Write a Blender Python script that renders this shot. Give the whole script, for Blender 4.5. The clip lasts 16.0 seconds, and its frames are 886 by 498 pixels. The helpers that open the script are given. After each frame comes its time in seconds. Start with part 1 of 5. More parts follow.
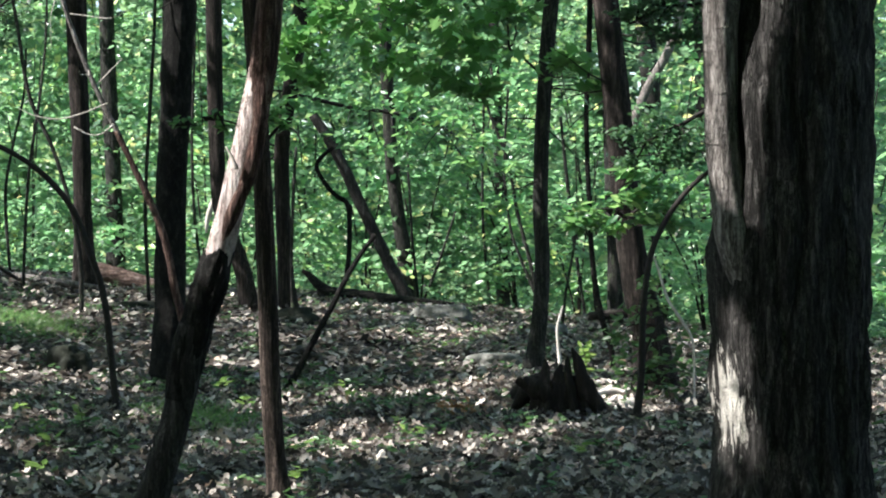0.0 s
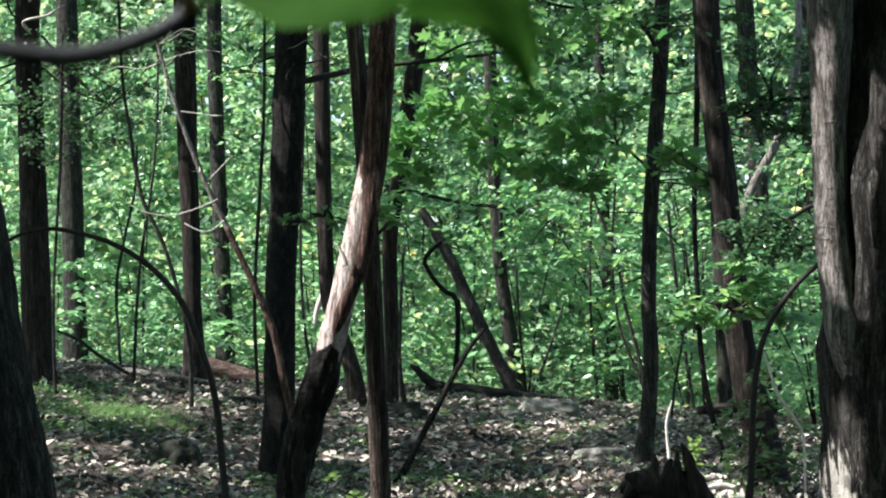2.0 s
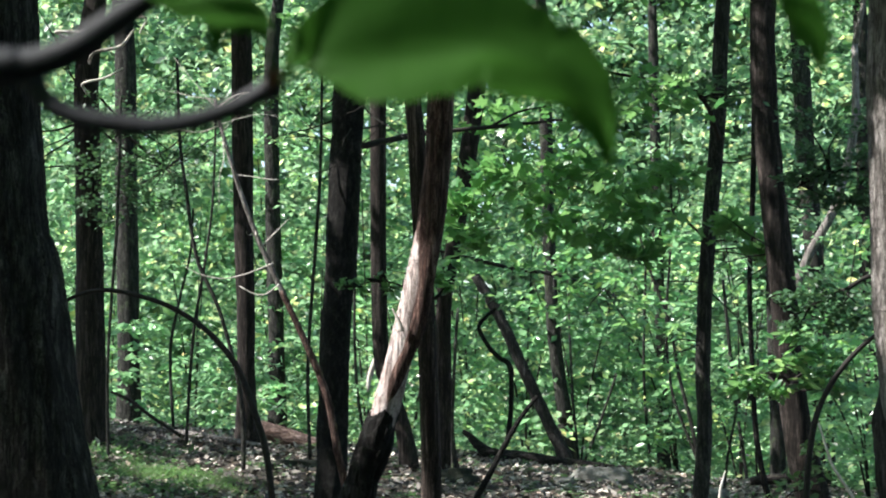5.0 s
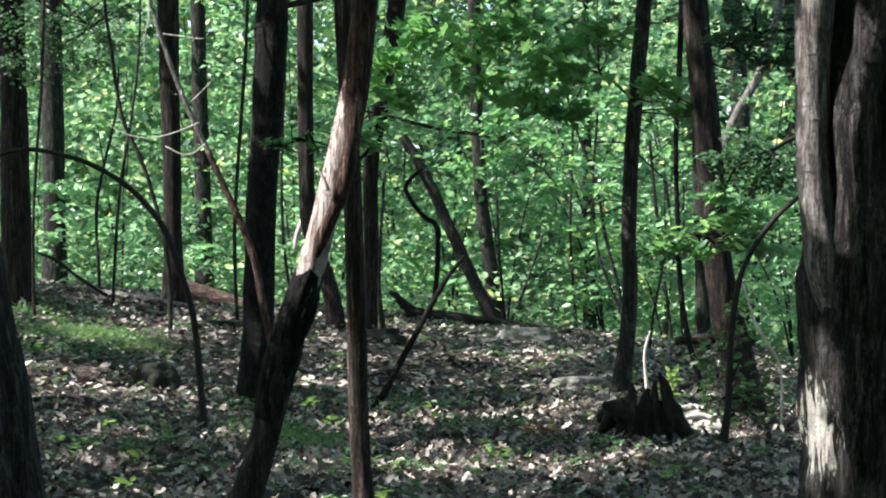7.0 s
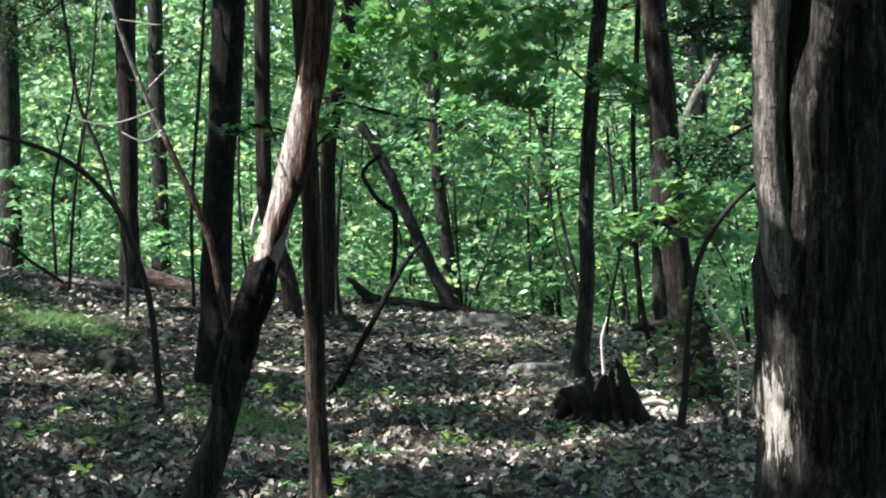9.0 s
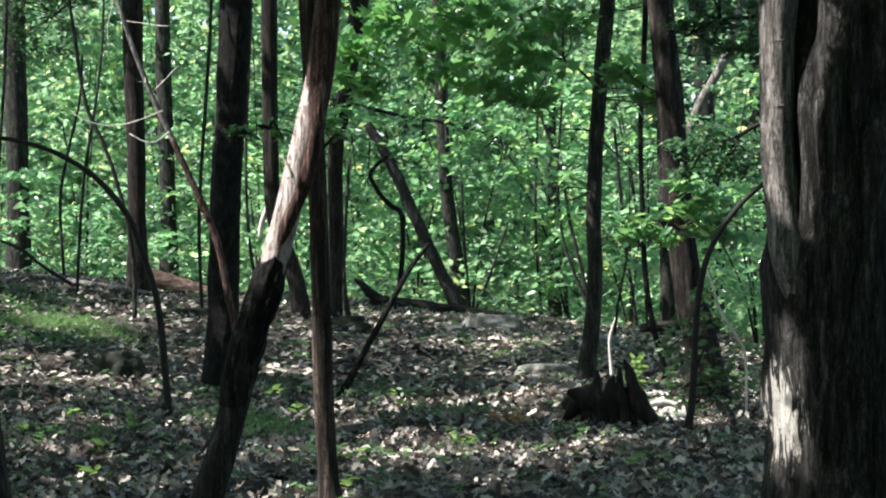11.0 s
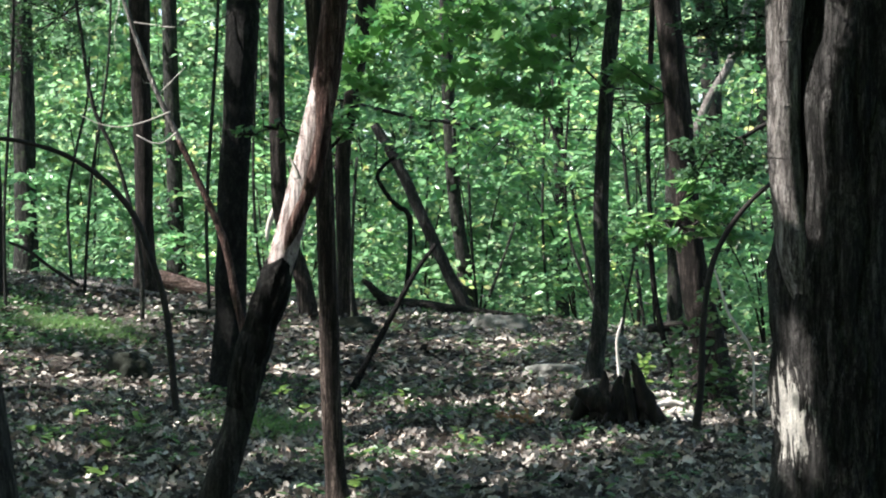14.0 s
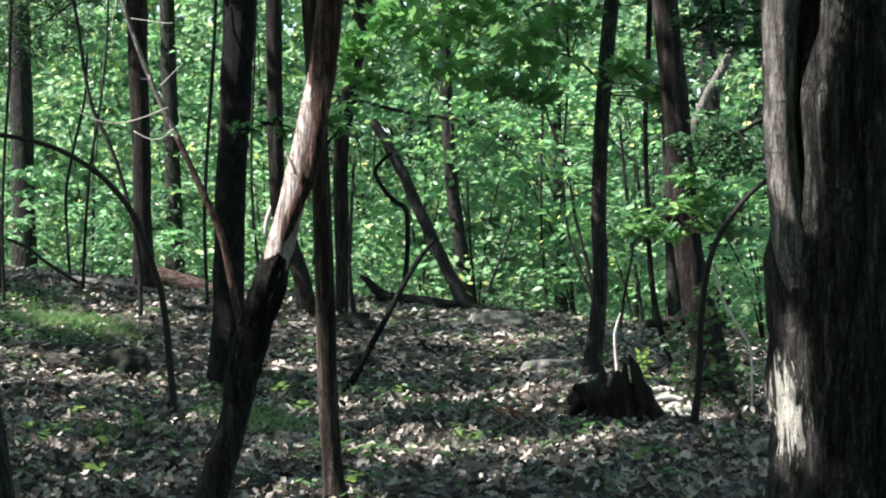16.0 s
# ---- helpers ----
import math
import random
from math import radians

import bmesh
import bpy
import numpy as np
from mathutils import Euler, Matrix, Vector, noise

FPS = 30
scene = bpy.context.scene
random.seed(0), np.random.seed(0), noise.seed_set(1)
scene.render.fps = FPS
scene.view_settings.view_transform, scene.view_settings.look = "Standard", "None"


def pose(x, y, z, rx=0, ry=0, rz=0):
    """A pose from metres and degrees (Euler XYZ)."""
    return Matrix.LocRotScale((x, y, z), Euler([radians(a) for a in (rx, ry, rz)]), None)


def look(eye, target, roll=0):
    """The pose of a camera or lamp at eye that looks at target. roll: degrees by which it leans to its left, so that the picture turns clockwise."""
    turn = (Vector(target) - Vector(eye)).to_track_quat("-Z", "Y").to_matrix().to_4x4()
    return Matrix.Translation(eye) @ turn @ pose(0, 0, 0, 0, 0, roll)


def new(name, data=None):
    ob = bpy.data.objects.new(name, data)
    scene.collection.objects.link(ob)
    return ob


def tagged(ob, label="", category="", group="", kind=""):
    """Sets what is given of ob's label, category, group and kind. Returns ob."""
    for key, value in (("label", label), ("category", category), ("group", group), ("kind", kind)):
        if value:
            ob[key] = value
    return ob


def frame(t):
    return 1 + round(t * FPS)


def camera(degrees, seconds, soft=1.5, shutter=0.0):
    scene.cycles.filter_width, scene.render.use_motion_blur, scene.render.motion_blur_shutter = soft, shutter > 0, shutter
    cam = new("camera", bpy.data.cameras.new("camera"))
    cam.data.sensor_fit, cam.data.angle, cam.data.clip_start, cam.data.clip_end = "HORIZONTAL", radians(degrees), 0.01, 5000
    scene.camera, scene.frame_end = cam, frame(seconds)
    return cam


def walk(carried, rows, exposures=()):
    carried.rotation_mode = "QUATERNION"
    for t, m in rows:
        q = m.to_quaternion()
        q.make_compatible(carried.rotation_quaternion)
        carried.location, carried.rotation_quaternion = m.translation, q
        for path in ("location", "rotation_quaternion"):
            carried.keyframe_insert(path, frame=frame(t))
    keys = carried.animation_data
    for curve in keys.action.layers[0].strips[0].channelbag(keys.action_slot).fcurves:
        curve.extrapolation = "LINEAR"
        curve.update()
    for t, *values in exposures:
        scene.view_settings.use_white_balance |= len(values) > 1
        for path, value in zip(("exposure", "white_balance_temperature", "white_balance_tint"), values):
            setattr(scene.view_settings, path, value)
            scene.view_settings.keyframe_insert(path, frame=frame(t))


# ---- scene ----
# Camera: a long lens held by hand at eye height, turning where it stands.
cam = camera(21.15, 16.0, soft=2.05)
PATH = [
    (0, pose(0.0145, 0.0405, 1.4938, 90.396, 0.719, -2.088)),
    (0.5, pose(0.0142, 0.0296, 1.4888, 90.497, 0.829, -1.388)),
    (1, pose(0.0112, 0.0232, 1.4926, 90.507, 0.828, -1.007)),
    (1.5, pose(0.0099, -0.0023, 1.5007, 92.038, 0.7, -0.155)),
    (2, pose(0.0025, -0.0072, 1.5038, 92.692, 0.829, 0.501)),
    (2.5, pose(-0.004, -0.0205, 1.5107, 93.528, 0.67, 1.005)),
    (3, pose(-0.0018, -0.0319, 1.5063, 94.371, 0.412, 1.312)),
    (3.2, pose(-0.002, -0.032, 1.5063, 94.385, 0.4, 1.345)),
    (5.3, pose(-0.0119, -0.014, 1.5073, 94.268, 0.0, 1.765)),
    (5.5, pose(-0.0117, -0.0129, 1.5071, 94.104, -0.004, 1.697)),
    (6, pose(-0.0045, 0.0016, 1.5007, 91.658, -0.147, 0.279)),
    (6.5, pose(-0.0011, 0.002, 1.4998, 90.891, -0.23, -0.206)),
    (7, pose(-0, -0, 1.5, 90.932, -0, 0)),
    (7.5, pose(-0.0059, 0, 1.4978, 90.489, 0.038, -0.238)),
    (8, pose(-0.0051, 0.0055, 1.4974, 90.597, -0.045, -0.864)),
    (8.2, pose(-0.0006, 0.0012, 1.5005, 90.58, -0.04, -1.09)),
    (10.5, pose(-0.0027, 0.0179, 1.4939, 90.682, 0.149, -0.859)),
    (11, pose(0.0003, 0.0125, 1.4964, 90.637, 0.12, -0.844)),
    (11.5, pose(0.0013, 0.0094, 1.4916, 90.644, 0.196, -0.69)),
    (12, pose(-0.0041, -0.0043, 1.4942, 90.599, 0.166, -0.581)),
    (12.5, pose(-0.009, -0.0151, 1.4945, 90.578, 0.173, -0.56)),
    (13, pose(-0.0064, 0.009, 1.4944, 90.577, 0.163, -0.647)),
    (13.5, pose(-0.003, 0.014, 1.4949, 90.576, 0.226, -0.724)),
    (14, pose(0.0031, 0.01, 1.497, 90.65, 0.213, -0.663)),
    (14.5, pose(0.0024, 0.0057, 1.4943, 90.619, 0.176, -0.54)),
    (15, pose(0.0046, 0.0154, 1.4969, 90.561, 0.285, -0.542)),
    (15.5, pose(0.0067, 0.021, 1.4914, 90.597, 0.291, -0.615)),
    (16, pose(0.0181, 0.0188, 1.4913, 90.555, 0.348, -0.683)),
]

walk(cam, PATH, exposures=[(0.0, 1.53), (16.0, 1.53)])
cam.data.dof.use_dof = True
cam.data.dof.focus_distance = 22.0
cam.data.dof.aperture_fstop = 12.0

# ---- sky and sun: midday sun from the side ----
SUN = Vector((-0.636, -0.15, 0.757)).normalized()
world = bpy.data.worlds.new("sky")
scene.world = world
world.use_nodes = True
wn = world.node_tree.nodes
sky = wn.new("ShaderNodeTexSky")
sky.sky_type, sky.sun_disc = "NISHITA", False
sky.sun_elevation = math.asin(SUN.z)
sky.sun_rotation = math.atan2(SUN.x, SUN.y)
wn["Background"].inputs["Strength"].default_value = 0.11
world.node_tree.links.new(sky.outputs[0], wn["Background"].inputs["Color"])
sun = new("sun", bpy.data.lights.new("sun", "SUN"))
sun.data.energy, sun.data.angle, sun.data.color = 5.0, radians(0.53), (1.0, 0.965, 0.92)
sun.matrix_world = look(SUN * 60, (0, 0, 0))

rng = np.random.default_rng(7)


# ---- materials ----
def shader(name):
    m = bpy.data.materials.new(name)
    m.use_nodes = True
    nt = m.node_tree
    return m, nt, nt.nodes["Principled BSDF"], nt.nodes["Material Output"]


def ramp(nt, fac, stops):
    r = nt.nodes.new("ShaderNodeValToRGB")
    while len(r.color_ramp.elements) < len(stops):
        r.color_ramp.elements.new(0.5)
    for e, (p, c) in zip(r.color_ramp.elements, stops):
        e.position, e.color = p, (*c, 1)
    nt.links.new(fac, r.inputs[0])
    return r.outputs[0]


def noise_tex(nt, scale, stretch=(1, 1, 1), detail=5.0, rough=0.6):
    geo = nt.nodes.new("ShaderNodeNewGeometry")
    mp = nt.nodes.new("ShaderNodeMapping")
    mp.inputs["Scale"].default_value = stretch
    nt.links.new(geo.outputs["Position"], mp.inputs["Vector"])
    t = nt.nodes.new("ShaderNodeTexNoise")
    t.inputs["Scale"].default_value, t.inputs["Detail"].default_value, t.inputs["Roughness"].default_value = scale, detail, rough
    nt.links.new(mp.outputs[0], t.inputs["Vector"])
    return t.outputs["Fac"]


def math_node(nt, op, a, b):
    n = nt.nodes.new("ShaderNodeMath")
    n.operation = op
    for k, v in enumerate((a, b)):
        if isinstance(v, (int, float)):
            n.inputs[k].default_value = v
        else:
            nt.links.new(v, n.inputs[k])
    return n.outputs[0]


def mixed(nt, fac, a, b, kind="MIX"):
    n = nt.nodes.new("ShaderNodeMix")
    n.data_type, n.blend_type = "RGBA", kind
    for k, v in ((0, fac), (6, a), (7, b)):
        if isinstance(v, (int, float)):
            n.inputs[k].default_value = v
        elif isinstance(v, tuple):
            n.inputs[k].default_value = (*v, 1)
        else:
            nt.links.new(v, n.inputs[k])
    return n.outputs[2]


def bumped(nt, bsdf, height, strength, distance):
    b = nt.nodes.new("ShaderNodeBump")
    b.inputs["Strength"].default_value, b.inputs["Distance"].default_value = strength, distance
    nt.links.new(height, b.inputs["Height"])
    nt.links.new(b.outputs[0], bsdf.inputs["Normal"])


def bark(name, dark, mid, light, scale=16.0, stretch=0.16, depth=0.02, lichen=None, stops=(0.45, 0.66, 0.86), along="z", rifts=14.0, bare=None):
    """Furrowed bark: long cracks, broken plates between them, fine grain, and patches of weathering."""
    m, nt, bsdf, out = shader(name)

    def drawn(k):
        return (1, 1, k) if along == "z" else (k, 1, 1)

    cracks = noise_tex(nt, scale, drawn(stretch), 8, 0.68)
    plates = noise_tex(nt, scale * 2.6, drawn(min(1.0, stretch * 3.0)), 6, 0.65)
    grain = noise_tex(nt, scale * 9.0, drawn(min(1.0, stretch * 4.0)), 3, 0.6)
    patches = noise_tex(nt, 1.7, drawn(0.5), 5, 0.65)
    h = math_node(nt, "ADD", cracks, math_node(nt, "MULTIPLY", plates, 0.35))
    fine = math_node(nt, "ADD", h, math_node(nt, "MULTIPLY", math_node(nt, "SUBTRACT", grain, 0.5), 0.55))
    col = ramp(nt, fine, list(zip(stops, (dark, mid, light))))
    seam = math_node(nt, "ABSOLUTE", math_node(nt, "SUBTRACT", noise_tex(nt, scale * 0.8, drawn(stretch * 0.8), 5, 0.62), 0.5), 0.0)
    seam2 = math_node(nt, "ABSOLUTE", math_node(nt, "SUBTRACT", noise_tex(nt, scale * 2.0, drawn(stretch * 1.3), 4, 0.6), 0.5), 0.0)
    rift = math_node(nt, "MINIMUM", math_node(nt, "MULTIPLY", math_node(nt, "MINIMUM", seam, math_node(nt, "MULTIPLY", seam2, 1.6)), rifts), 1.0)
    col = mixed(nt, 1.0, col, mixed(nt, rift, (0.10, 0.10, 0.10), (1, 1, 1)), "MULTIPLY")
    fine = math_node(nt, "ADD", math_node(nt, "MULTIPLY", fine, 0.6), math_node(nt, "MULTIPLY", rift, 0.45))
    col = mixed(nt, math_node(nt, "MULTIPLY", patches, 0.6), col, tuple(0.55 * c for c in mid))
    if lichen:
        spots = ramp(nt, noise_tex(nt, 7.0, drawn(0.7), 8, 0.75), [(0.56, (0, 0, 0)), (0.66, (1, 1, 1))])
        col = mixed(nt, math_node(nt, "MULTIPLY", spots, 0.5), col, lichen)
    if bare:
        # A ragged upright patch round one place, painted pale where sun strikes the bark.
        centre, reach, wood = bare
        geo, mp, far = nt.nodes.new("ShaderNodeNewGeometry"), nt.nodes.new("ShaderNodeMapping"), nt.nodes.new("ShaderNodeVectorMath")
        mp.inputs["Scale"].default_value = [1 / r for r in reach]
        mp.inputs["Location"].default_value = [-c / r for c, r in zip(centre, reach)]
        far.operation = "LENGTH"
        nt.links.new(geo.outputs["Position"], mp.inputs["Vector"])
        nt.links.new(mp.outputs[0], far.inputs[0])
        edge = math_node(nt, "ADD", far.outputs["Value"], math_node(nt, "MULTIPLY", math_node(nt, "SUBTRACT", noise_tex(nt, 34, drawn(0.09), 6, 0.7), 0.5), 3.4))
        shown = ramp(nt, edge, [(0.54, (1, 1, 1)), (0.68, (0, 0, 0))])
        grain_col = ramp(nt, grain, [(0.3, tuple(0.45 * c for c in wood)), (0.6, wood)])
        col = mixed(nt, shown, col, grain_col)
    nt.links.new(col, bsdf.inputs["Base Color"])
    bsdf.inputs["Roughness"].default_value = 0.9
    bsdf.inputs["Specular IOR Level"].default_value = 0.2
    bumped(nt, bsdf, fine, 1.0, depth)
    return m


def leaf(name, stops, glow=0.45, rough=0.30, through_mix=0.6, single_piece=False, spec=0.6, clump_shade=0.0, tint=(0.34, 0.63, 0.215)):
    """Thin leaves: each its own green, letting light through; some with shade painted in clumps."""
    m, nt, bsdf, out = shader(name)
    source = nt.nodes.new("ShaderNodeObjectInfo").outputs["Random"] if single_piece else nt.nodes.new("ShaderNodeNewGeometry").outputs["Random Per Island"]
    col = ramp(nt, source, stops)
    # Shaded hollows and sunny clumps are painted by noise into leaf colour and glow.
    if clump_shade:
        variants = ramp(nt, noise_tex(nt, 0.8, (1, 0.6, 1), 4, 0.65), [(0.38, (0.18, 0.25, 0.30)), (0.5, (0.78, 0.82, 0.86)), (0.61, (2.5, 2.0, 1.6))])
        col = mixed(nt, clump_shade, col, variants, "MULTIPLY")
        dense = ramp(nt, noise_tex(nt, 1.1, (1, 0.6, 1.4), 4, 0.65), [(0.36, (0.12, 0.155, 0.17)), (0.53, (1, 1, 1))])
    veins = noise_tex(nt, 40.0, (1, 1, 1), 3, 0.6)
    col = mixed(nt, 0.35, col, mixed(nt, veins, (0.25, 0.25, 0.25), (1, 1, 1)), "MULTIPLY")
    nt.links.new(col, bsdf.inputs["Base Color"])
    bsdf.inputs["Roughness"].default_value = rough
    bsdf.inputs["Specular IOR Level"].default_value = spec
    tr = nt.nodes.new("ShaderNodeBsdfTranslucent")
    bright = mixed(nt, through_mix, col, tint)
    if clump_shade:
        bright = mixed(nt, clump_shade, bright, dense, "MULTIPLY")
    nt.links.new(bright, tr.inputs["Color"])
    mx = nt.nodes.new("ShaderNodeMixShader")
    mx.inputs[0].default_value = glow
    nt.links.new(bsdf.outputs[0], mx.inputs[1])
    nt.links.new(tr.outputs[0], mx.inputs[2])
    nt.links.new(mx.outputs[0], out.inputs["Surface"])
    return m


def plain(name, stops, scale=9.0, rough=0.85, depth=0.02, stretch=(1, 1, 1)):
    m, nt, bsdf, out = shader(name)
    a = noise_tex(nt, scale, stretch, 6, 0.65)
    b = noise_tex(nt, scale * 6, stretch, 4, 0.6)
    h = math_node(nt, "ADD", math_node(nt, "MULTIPLY", a, 0.7), math_node(nt, "MULTIPLY", b, 0.3))
    nt.links.new(ramp(nt, h, stops), bsdf.inputs["Base Color"])
    bsdf.inputs["Roughness"].default_value = rough
    bsdf.inputs["Specular IOR Level"].default_value = 0.25
    bumped(nt, bsdf, h, 0.8, depth)
    return m


OAK_COLOURS = [(0.022, 0.0205, 0.020), (0.072, 0.067, 0.064), (0.29, 0.272, 0.26)]
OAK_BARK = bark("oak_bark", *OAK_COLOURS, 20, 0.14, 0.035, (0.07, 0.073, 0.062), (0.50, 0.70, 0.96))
# The pale patch at the oak's foot stands for bark in full sun.
SUN_PATCH_OAK = bark("sun_patch_oak_bark", *OAK_COLOURS, 20, 0.14, 0.035, (0.07, 0.073, 0.062), (0.50, 0.70, 0.96), bare=((1.95, 12.5, 0.74), (0.17, 0.26, 0.33), (0.70, 0.66, 0.60)))
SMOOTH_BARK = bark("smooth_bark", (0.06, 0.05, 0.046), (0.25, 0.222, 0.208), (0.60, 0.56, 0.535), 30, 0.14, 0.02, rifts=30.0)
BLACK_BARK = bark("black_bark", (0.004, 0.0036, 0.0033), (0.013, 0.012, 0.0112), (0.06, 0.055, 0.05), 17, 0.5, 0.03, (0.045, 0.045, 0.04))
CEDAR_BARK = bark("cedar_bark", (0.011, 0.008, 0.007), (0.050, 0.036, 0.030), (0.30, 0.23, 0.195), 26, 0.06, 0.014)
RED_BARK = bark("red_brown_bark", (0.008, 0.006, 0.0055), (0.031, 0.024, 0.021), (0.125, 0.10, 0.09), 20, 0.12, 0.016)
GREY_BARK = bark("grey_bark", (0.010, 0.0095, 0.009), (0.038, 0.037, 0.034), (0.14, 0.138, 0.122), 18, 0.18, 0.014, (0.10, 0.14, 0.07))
# The cedar's sunlit and shaded sides, put into two colours.
LIT_CEDAR = bark("lit_cedar", (0.20, 0.13, 0.115), (0.60, 0.48, 0.45), (0.88, 0.81, 0.79), 30, 0.11, 0.016, rifts=45.0)
DARK_CEDAR = bark("dark_cedar_bark", (0.020, 0.010, 0.008), (0.115, 0.060, 0.048), (0.40, 0.28, 0.24), 26, 0.10, 0.02)
PALE_WOOD = plain("weathered_wood", [(0.3, (0.20, 0.165, 0.145)), (0.55, (0.56, 0.51, 0.47)), (0.75, (0.84, 0.81, 0.77))], 16, 0.85, 0.006, (1, 1, 0.2))
ROT_WOOD = plain("rotten_wood", [(0.3, (0.004, 0.0035, 0.003)), (0.52, (0.017, 0.013, 0.011)), (0.75, (0.075, 0.06, 0.05))], 14, 0.95, 0.03, (1, 1, 0.25))
LOG_WOOD = bark("log_bark", (0.006, 0.005, 0.0045), (0.026, 0.022, 0.02), (0.11, 0.097, 0.086), 14, 0.2, 0.03, (0.06, 0.07, 0.04), along="x")
TWIG = plain("twig_bark", [(0.3, (0.008, 0.007, 0.006)), (0.7, (0.036, 0.03, 0.027))], 25, 0.85, 0.004)
BUD = plain("bud_scales", [(0.3, (0.06, 0.028, 0.012)), (0.7, (0.20, 0.10, 0.045))], 60, 0.7, 0.001)
NEAR_TWIG = plain("smooth_twig_bark", [(0.3, (0.010, 0.011, 0.014)), (0.7, (0.034, 0.037, 0.045))], 40, 0.6, 0.002)
RED_LOG = bark("red_log_wood", (0.03, 0.018, 0.015), (0.18, 0.115, 0.095), (0.60, 0.48, 0.43), 12, 0.2, 0.03, along="x")
ROCK = plain("lichen_rock", [(0.3, (0.04, 0.042, 0.036)), (0.5, (0.12, 0.12, 0.11)), (0.68, (0.30, 0.30, 0.275))], 5, 0.92, 0.03)
MOSS_ROCK = plain("mossy_rock", [(0.3, (0.006, 0.007, 0.005)), (0.55, (0.020, 0.023, 0.017)), (0.75, (0.08, 0.085, 0.065))], 6, 0.95, 0.03)
SOIL = plain("forest_soil", [(0.3, (0.010, 0.008, 0.007)), (0.5, (0.035, 0.026, 0.022)), (0.7, (0.09, 0.07, 0.06))], 3.5, 0.95, 0.04)

GREEN = leaf("maple_leaf", [(0.0, (0.035, 0.14, 0.042)), (0.5, (0.075, 0.24, 0.065)), (1.0, (0.15, 0.36, 0.09))])
# Palest greens of BRIGHT and FAR paint sun glints into the leaf colour.
BRIGHT = leaf("beech_leaf", [(0.0, (0.018, 0.08, 0.035)), (0.5, (0.06, 0.21, 0.075)), (0.82, (0.21, 0.46, 0.15)), (1.0, (0.52, 0.62, 0.25))], 0.5, rough=0.29, spec=0.8, clump_shade=0.8, tint=(0.52, 0.94, 0.48))
FAR = leaf("woodland_leaf", [(0.0, (0.012, 0.07, 0.04)), (0.5, (0.055, 0.21, 0.085)), (0.8, (0.30, 0.56, 0.22)), (1.0, (0.74, 0.76, 0.40))], 0.55, rough=0.38, through_mix=0.5, spec=0.6, clump_shade=0.9, tint=(0.62, 0.97, 0.56))
GREEN_ONE = leaf("single_maple_leaf", [(0.0, (0.035, 0.14, 0.042)), (0.5, (0.075, 0.24, 0.065)), (1.0, (0.15, 0.36, 0.09))], single_piece=True)
BRIGHT_ONE = leaf("single_beech_leaf", [(0.0, (0.018, 0.08, 0.035)), (0.5, (0.06, 0.21, 0.075)), (0.82, (0.21, 0.46, 0.15)), (1.0, (0.52, 0.62, 0.25))], 0.5, single_piece=True)
NEEDLE = leaf("cedar_needle", [(0.0, (0.025, 0.075, 0.035)), (1.0, (0.06, 0.15, 0.065))], 0.3, 0.5, 0.2)
PLANT = leaf("low_plant_leaf", [(0.0, (0.04, 0.105, 0.04)), (0.6, (0.075, 0.165, 0.06)), (1.0, (0.14, 0.25, 0.09))], 0.35, 0.4, 0.25)
GRASS = leaf("grass_blade", [(0.0, (0.06, 0.14, 0.03)), (1.0, (0.15, 0.24, 0.06))], 0.4)
LITTER = leaf("dead_leaf", [(0.0, (0.014, 0.012, 0.010)), (0.3, (0.080, 0.068, 0.060)), (0.6, (0.25, 0.215, 0.19)), (0.85, (0.62, 0.56, 0.50)), (1.0, (0.36, 0.245, 0.18))], 0.12, 0.7, 0.0)
SPRIG = leaf("near_leaf", [(0.0, (0.020, 0.085, 0.006)), (1.0, (0.032, 0.115, 0.008))], 0.5, 0.6, 0.04, spec=0.15)


# ---- building ----
ORIGIN = {}


def grid_mesh(name, verts, loops, sizes, smooth=True):
    me = bpy.data.meshes.new(name)
    verts, loops, sizes = np.asarray(verts, np.float32), np.asarray(loops, np.int32), np.asarray(sizes, np.int32)
    me.vertices.add(len(verts))
    me.vertices.foreach_set("co", verts.ravel())
    me.loops.add(len(loops))
    me.loops.foreach_set("vertex_index", loops)
    me.polygons.add(len(sizes))
    me.polygons.foreach_set("loop_start", np.r_[0, np.cumsum(sizes)[:-1]].astype(np.int32))
    me.polygons.foreach_set("use_smooth", np.full(len(sizes), smooth))
    me.update(calc_edges=True)
    me.validate()
    return me


def thing(name, base, label, category, group=""):
    ob = new(name)
    ob.location = base
    ob.empty_display_size = 0.2
    ORIGIN[ob.name] = np.array(base, float)
    return tagged(ob, label, category, group)


def part(name, shape, material, parent, label=""):
    """Links one mesh under a thing or under a part."""
    verts, loops, sizes, *smooth = shape
    o = ORIGIN[parent.name]
    ob = new(name, grid_mesh(name, np.asarray(verts) - o, loops, sizes, *smooth))
    ob.data.materials.append(material)
    ob.parent = parent
    ORIGIN[ob.name] = o
    return tagged(ob, label)


def single(name, shape, material, base, label, category, group="", kind=""):
    verts, loops, sizes, *smooth = shape
    ob = new(name, grid_mesh(name, np.asarray(verts) - np.array(base), loops, sizes, *smooth))
    ob.location = base
    ob.data.materials.append(material)
    ORIGIN[ob.name] = np.array(base, float)
    return tagged(ob, label, category, group, kind)


def smoothstep(a, b, x):
    t = np.clip((x - a) / (b - a), 0, 1)
    return t * t * (3 - 2 * t)


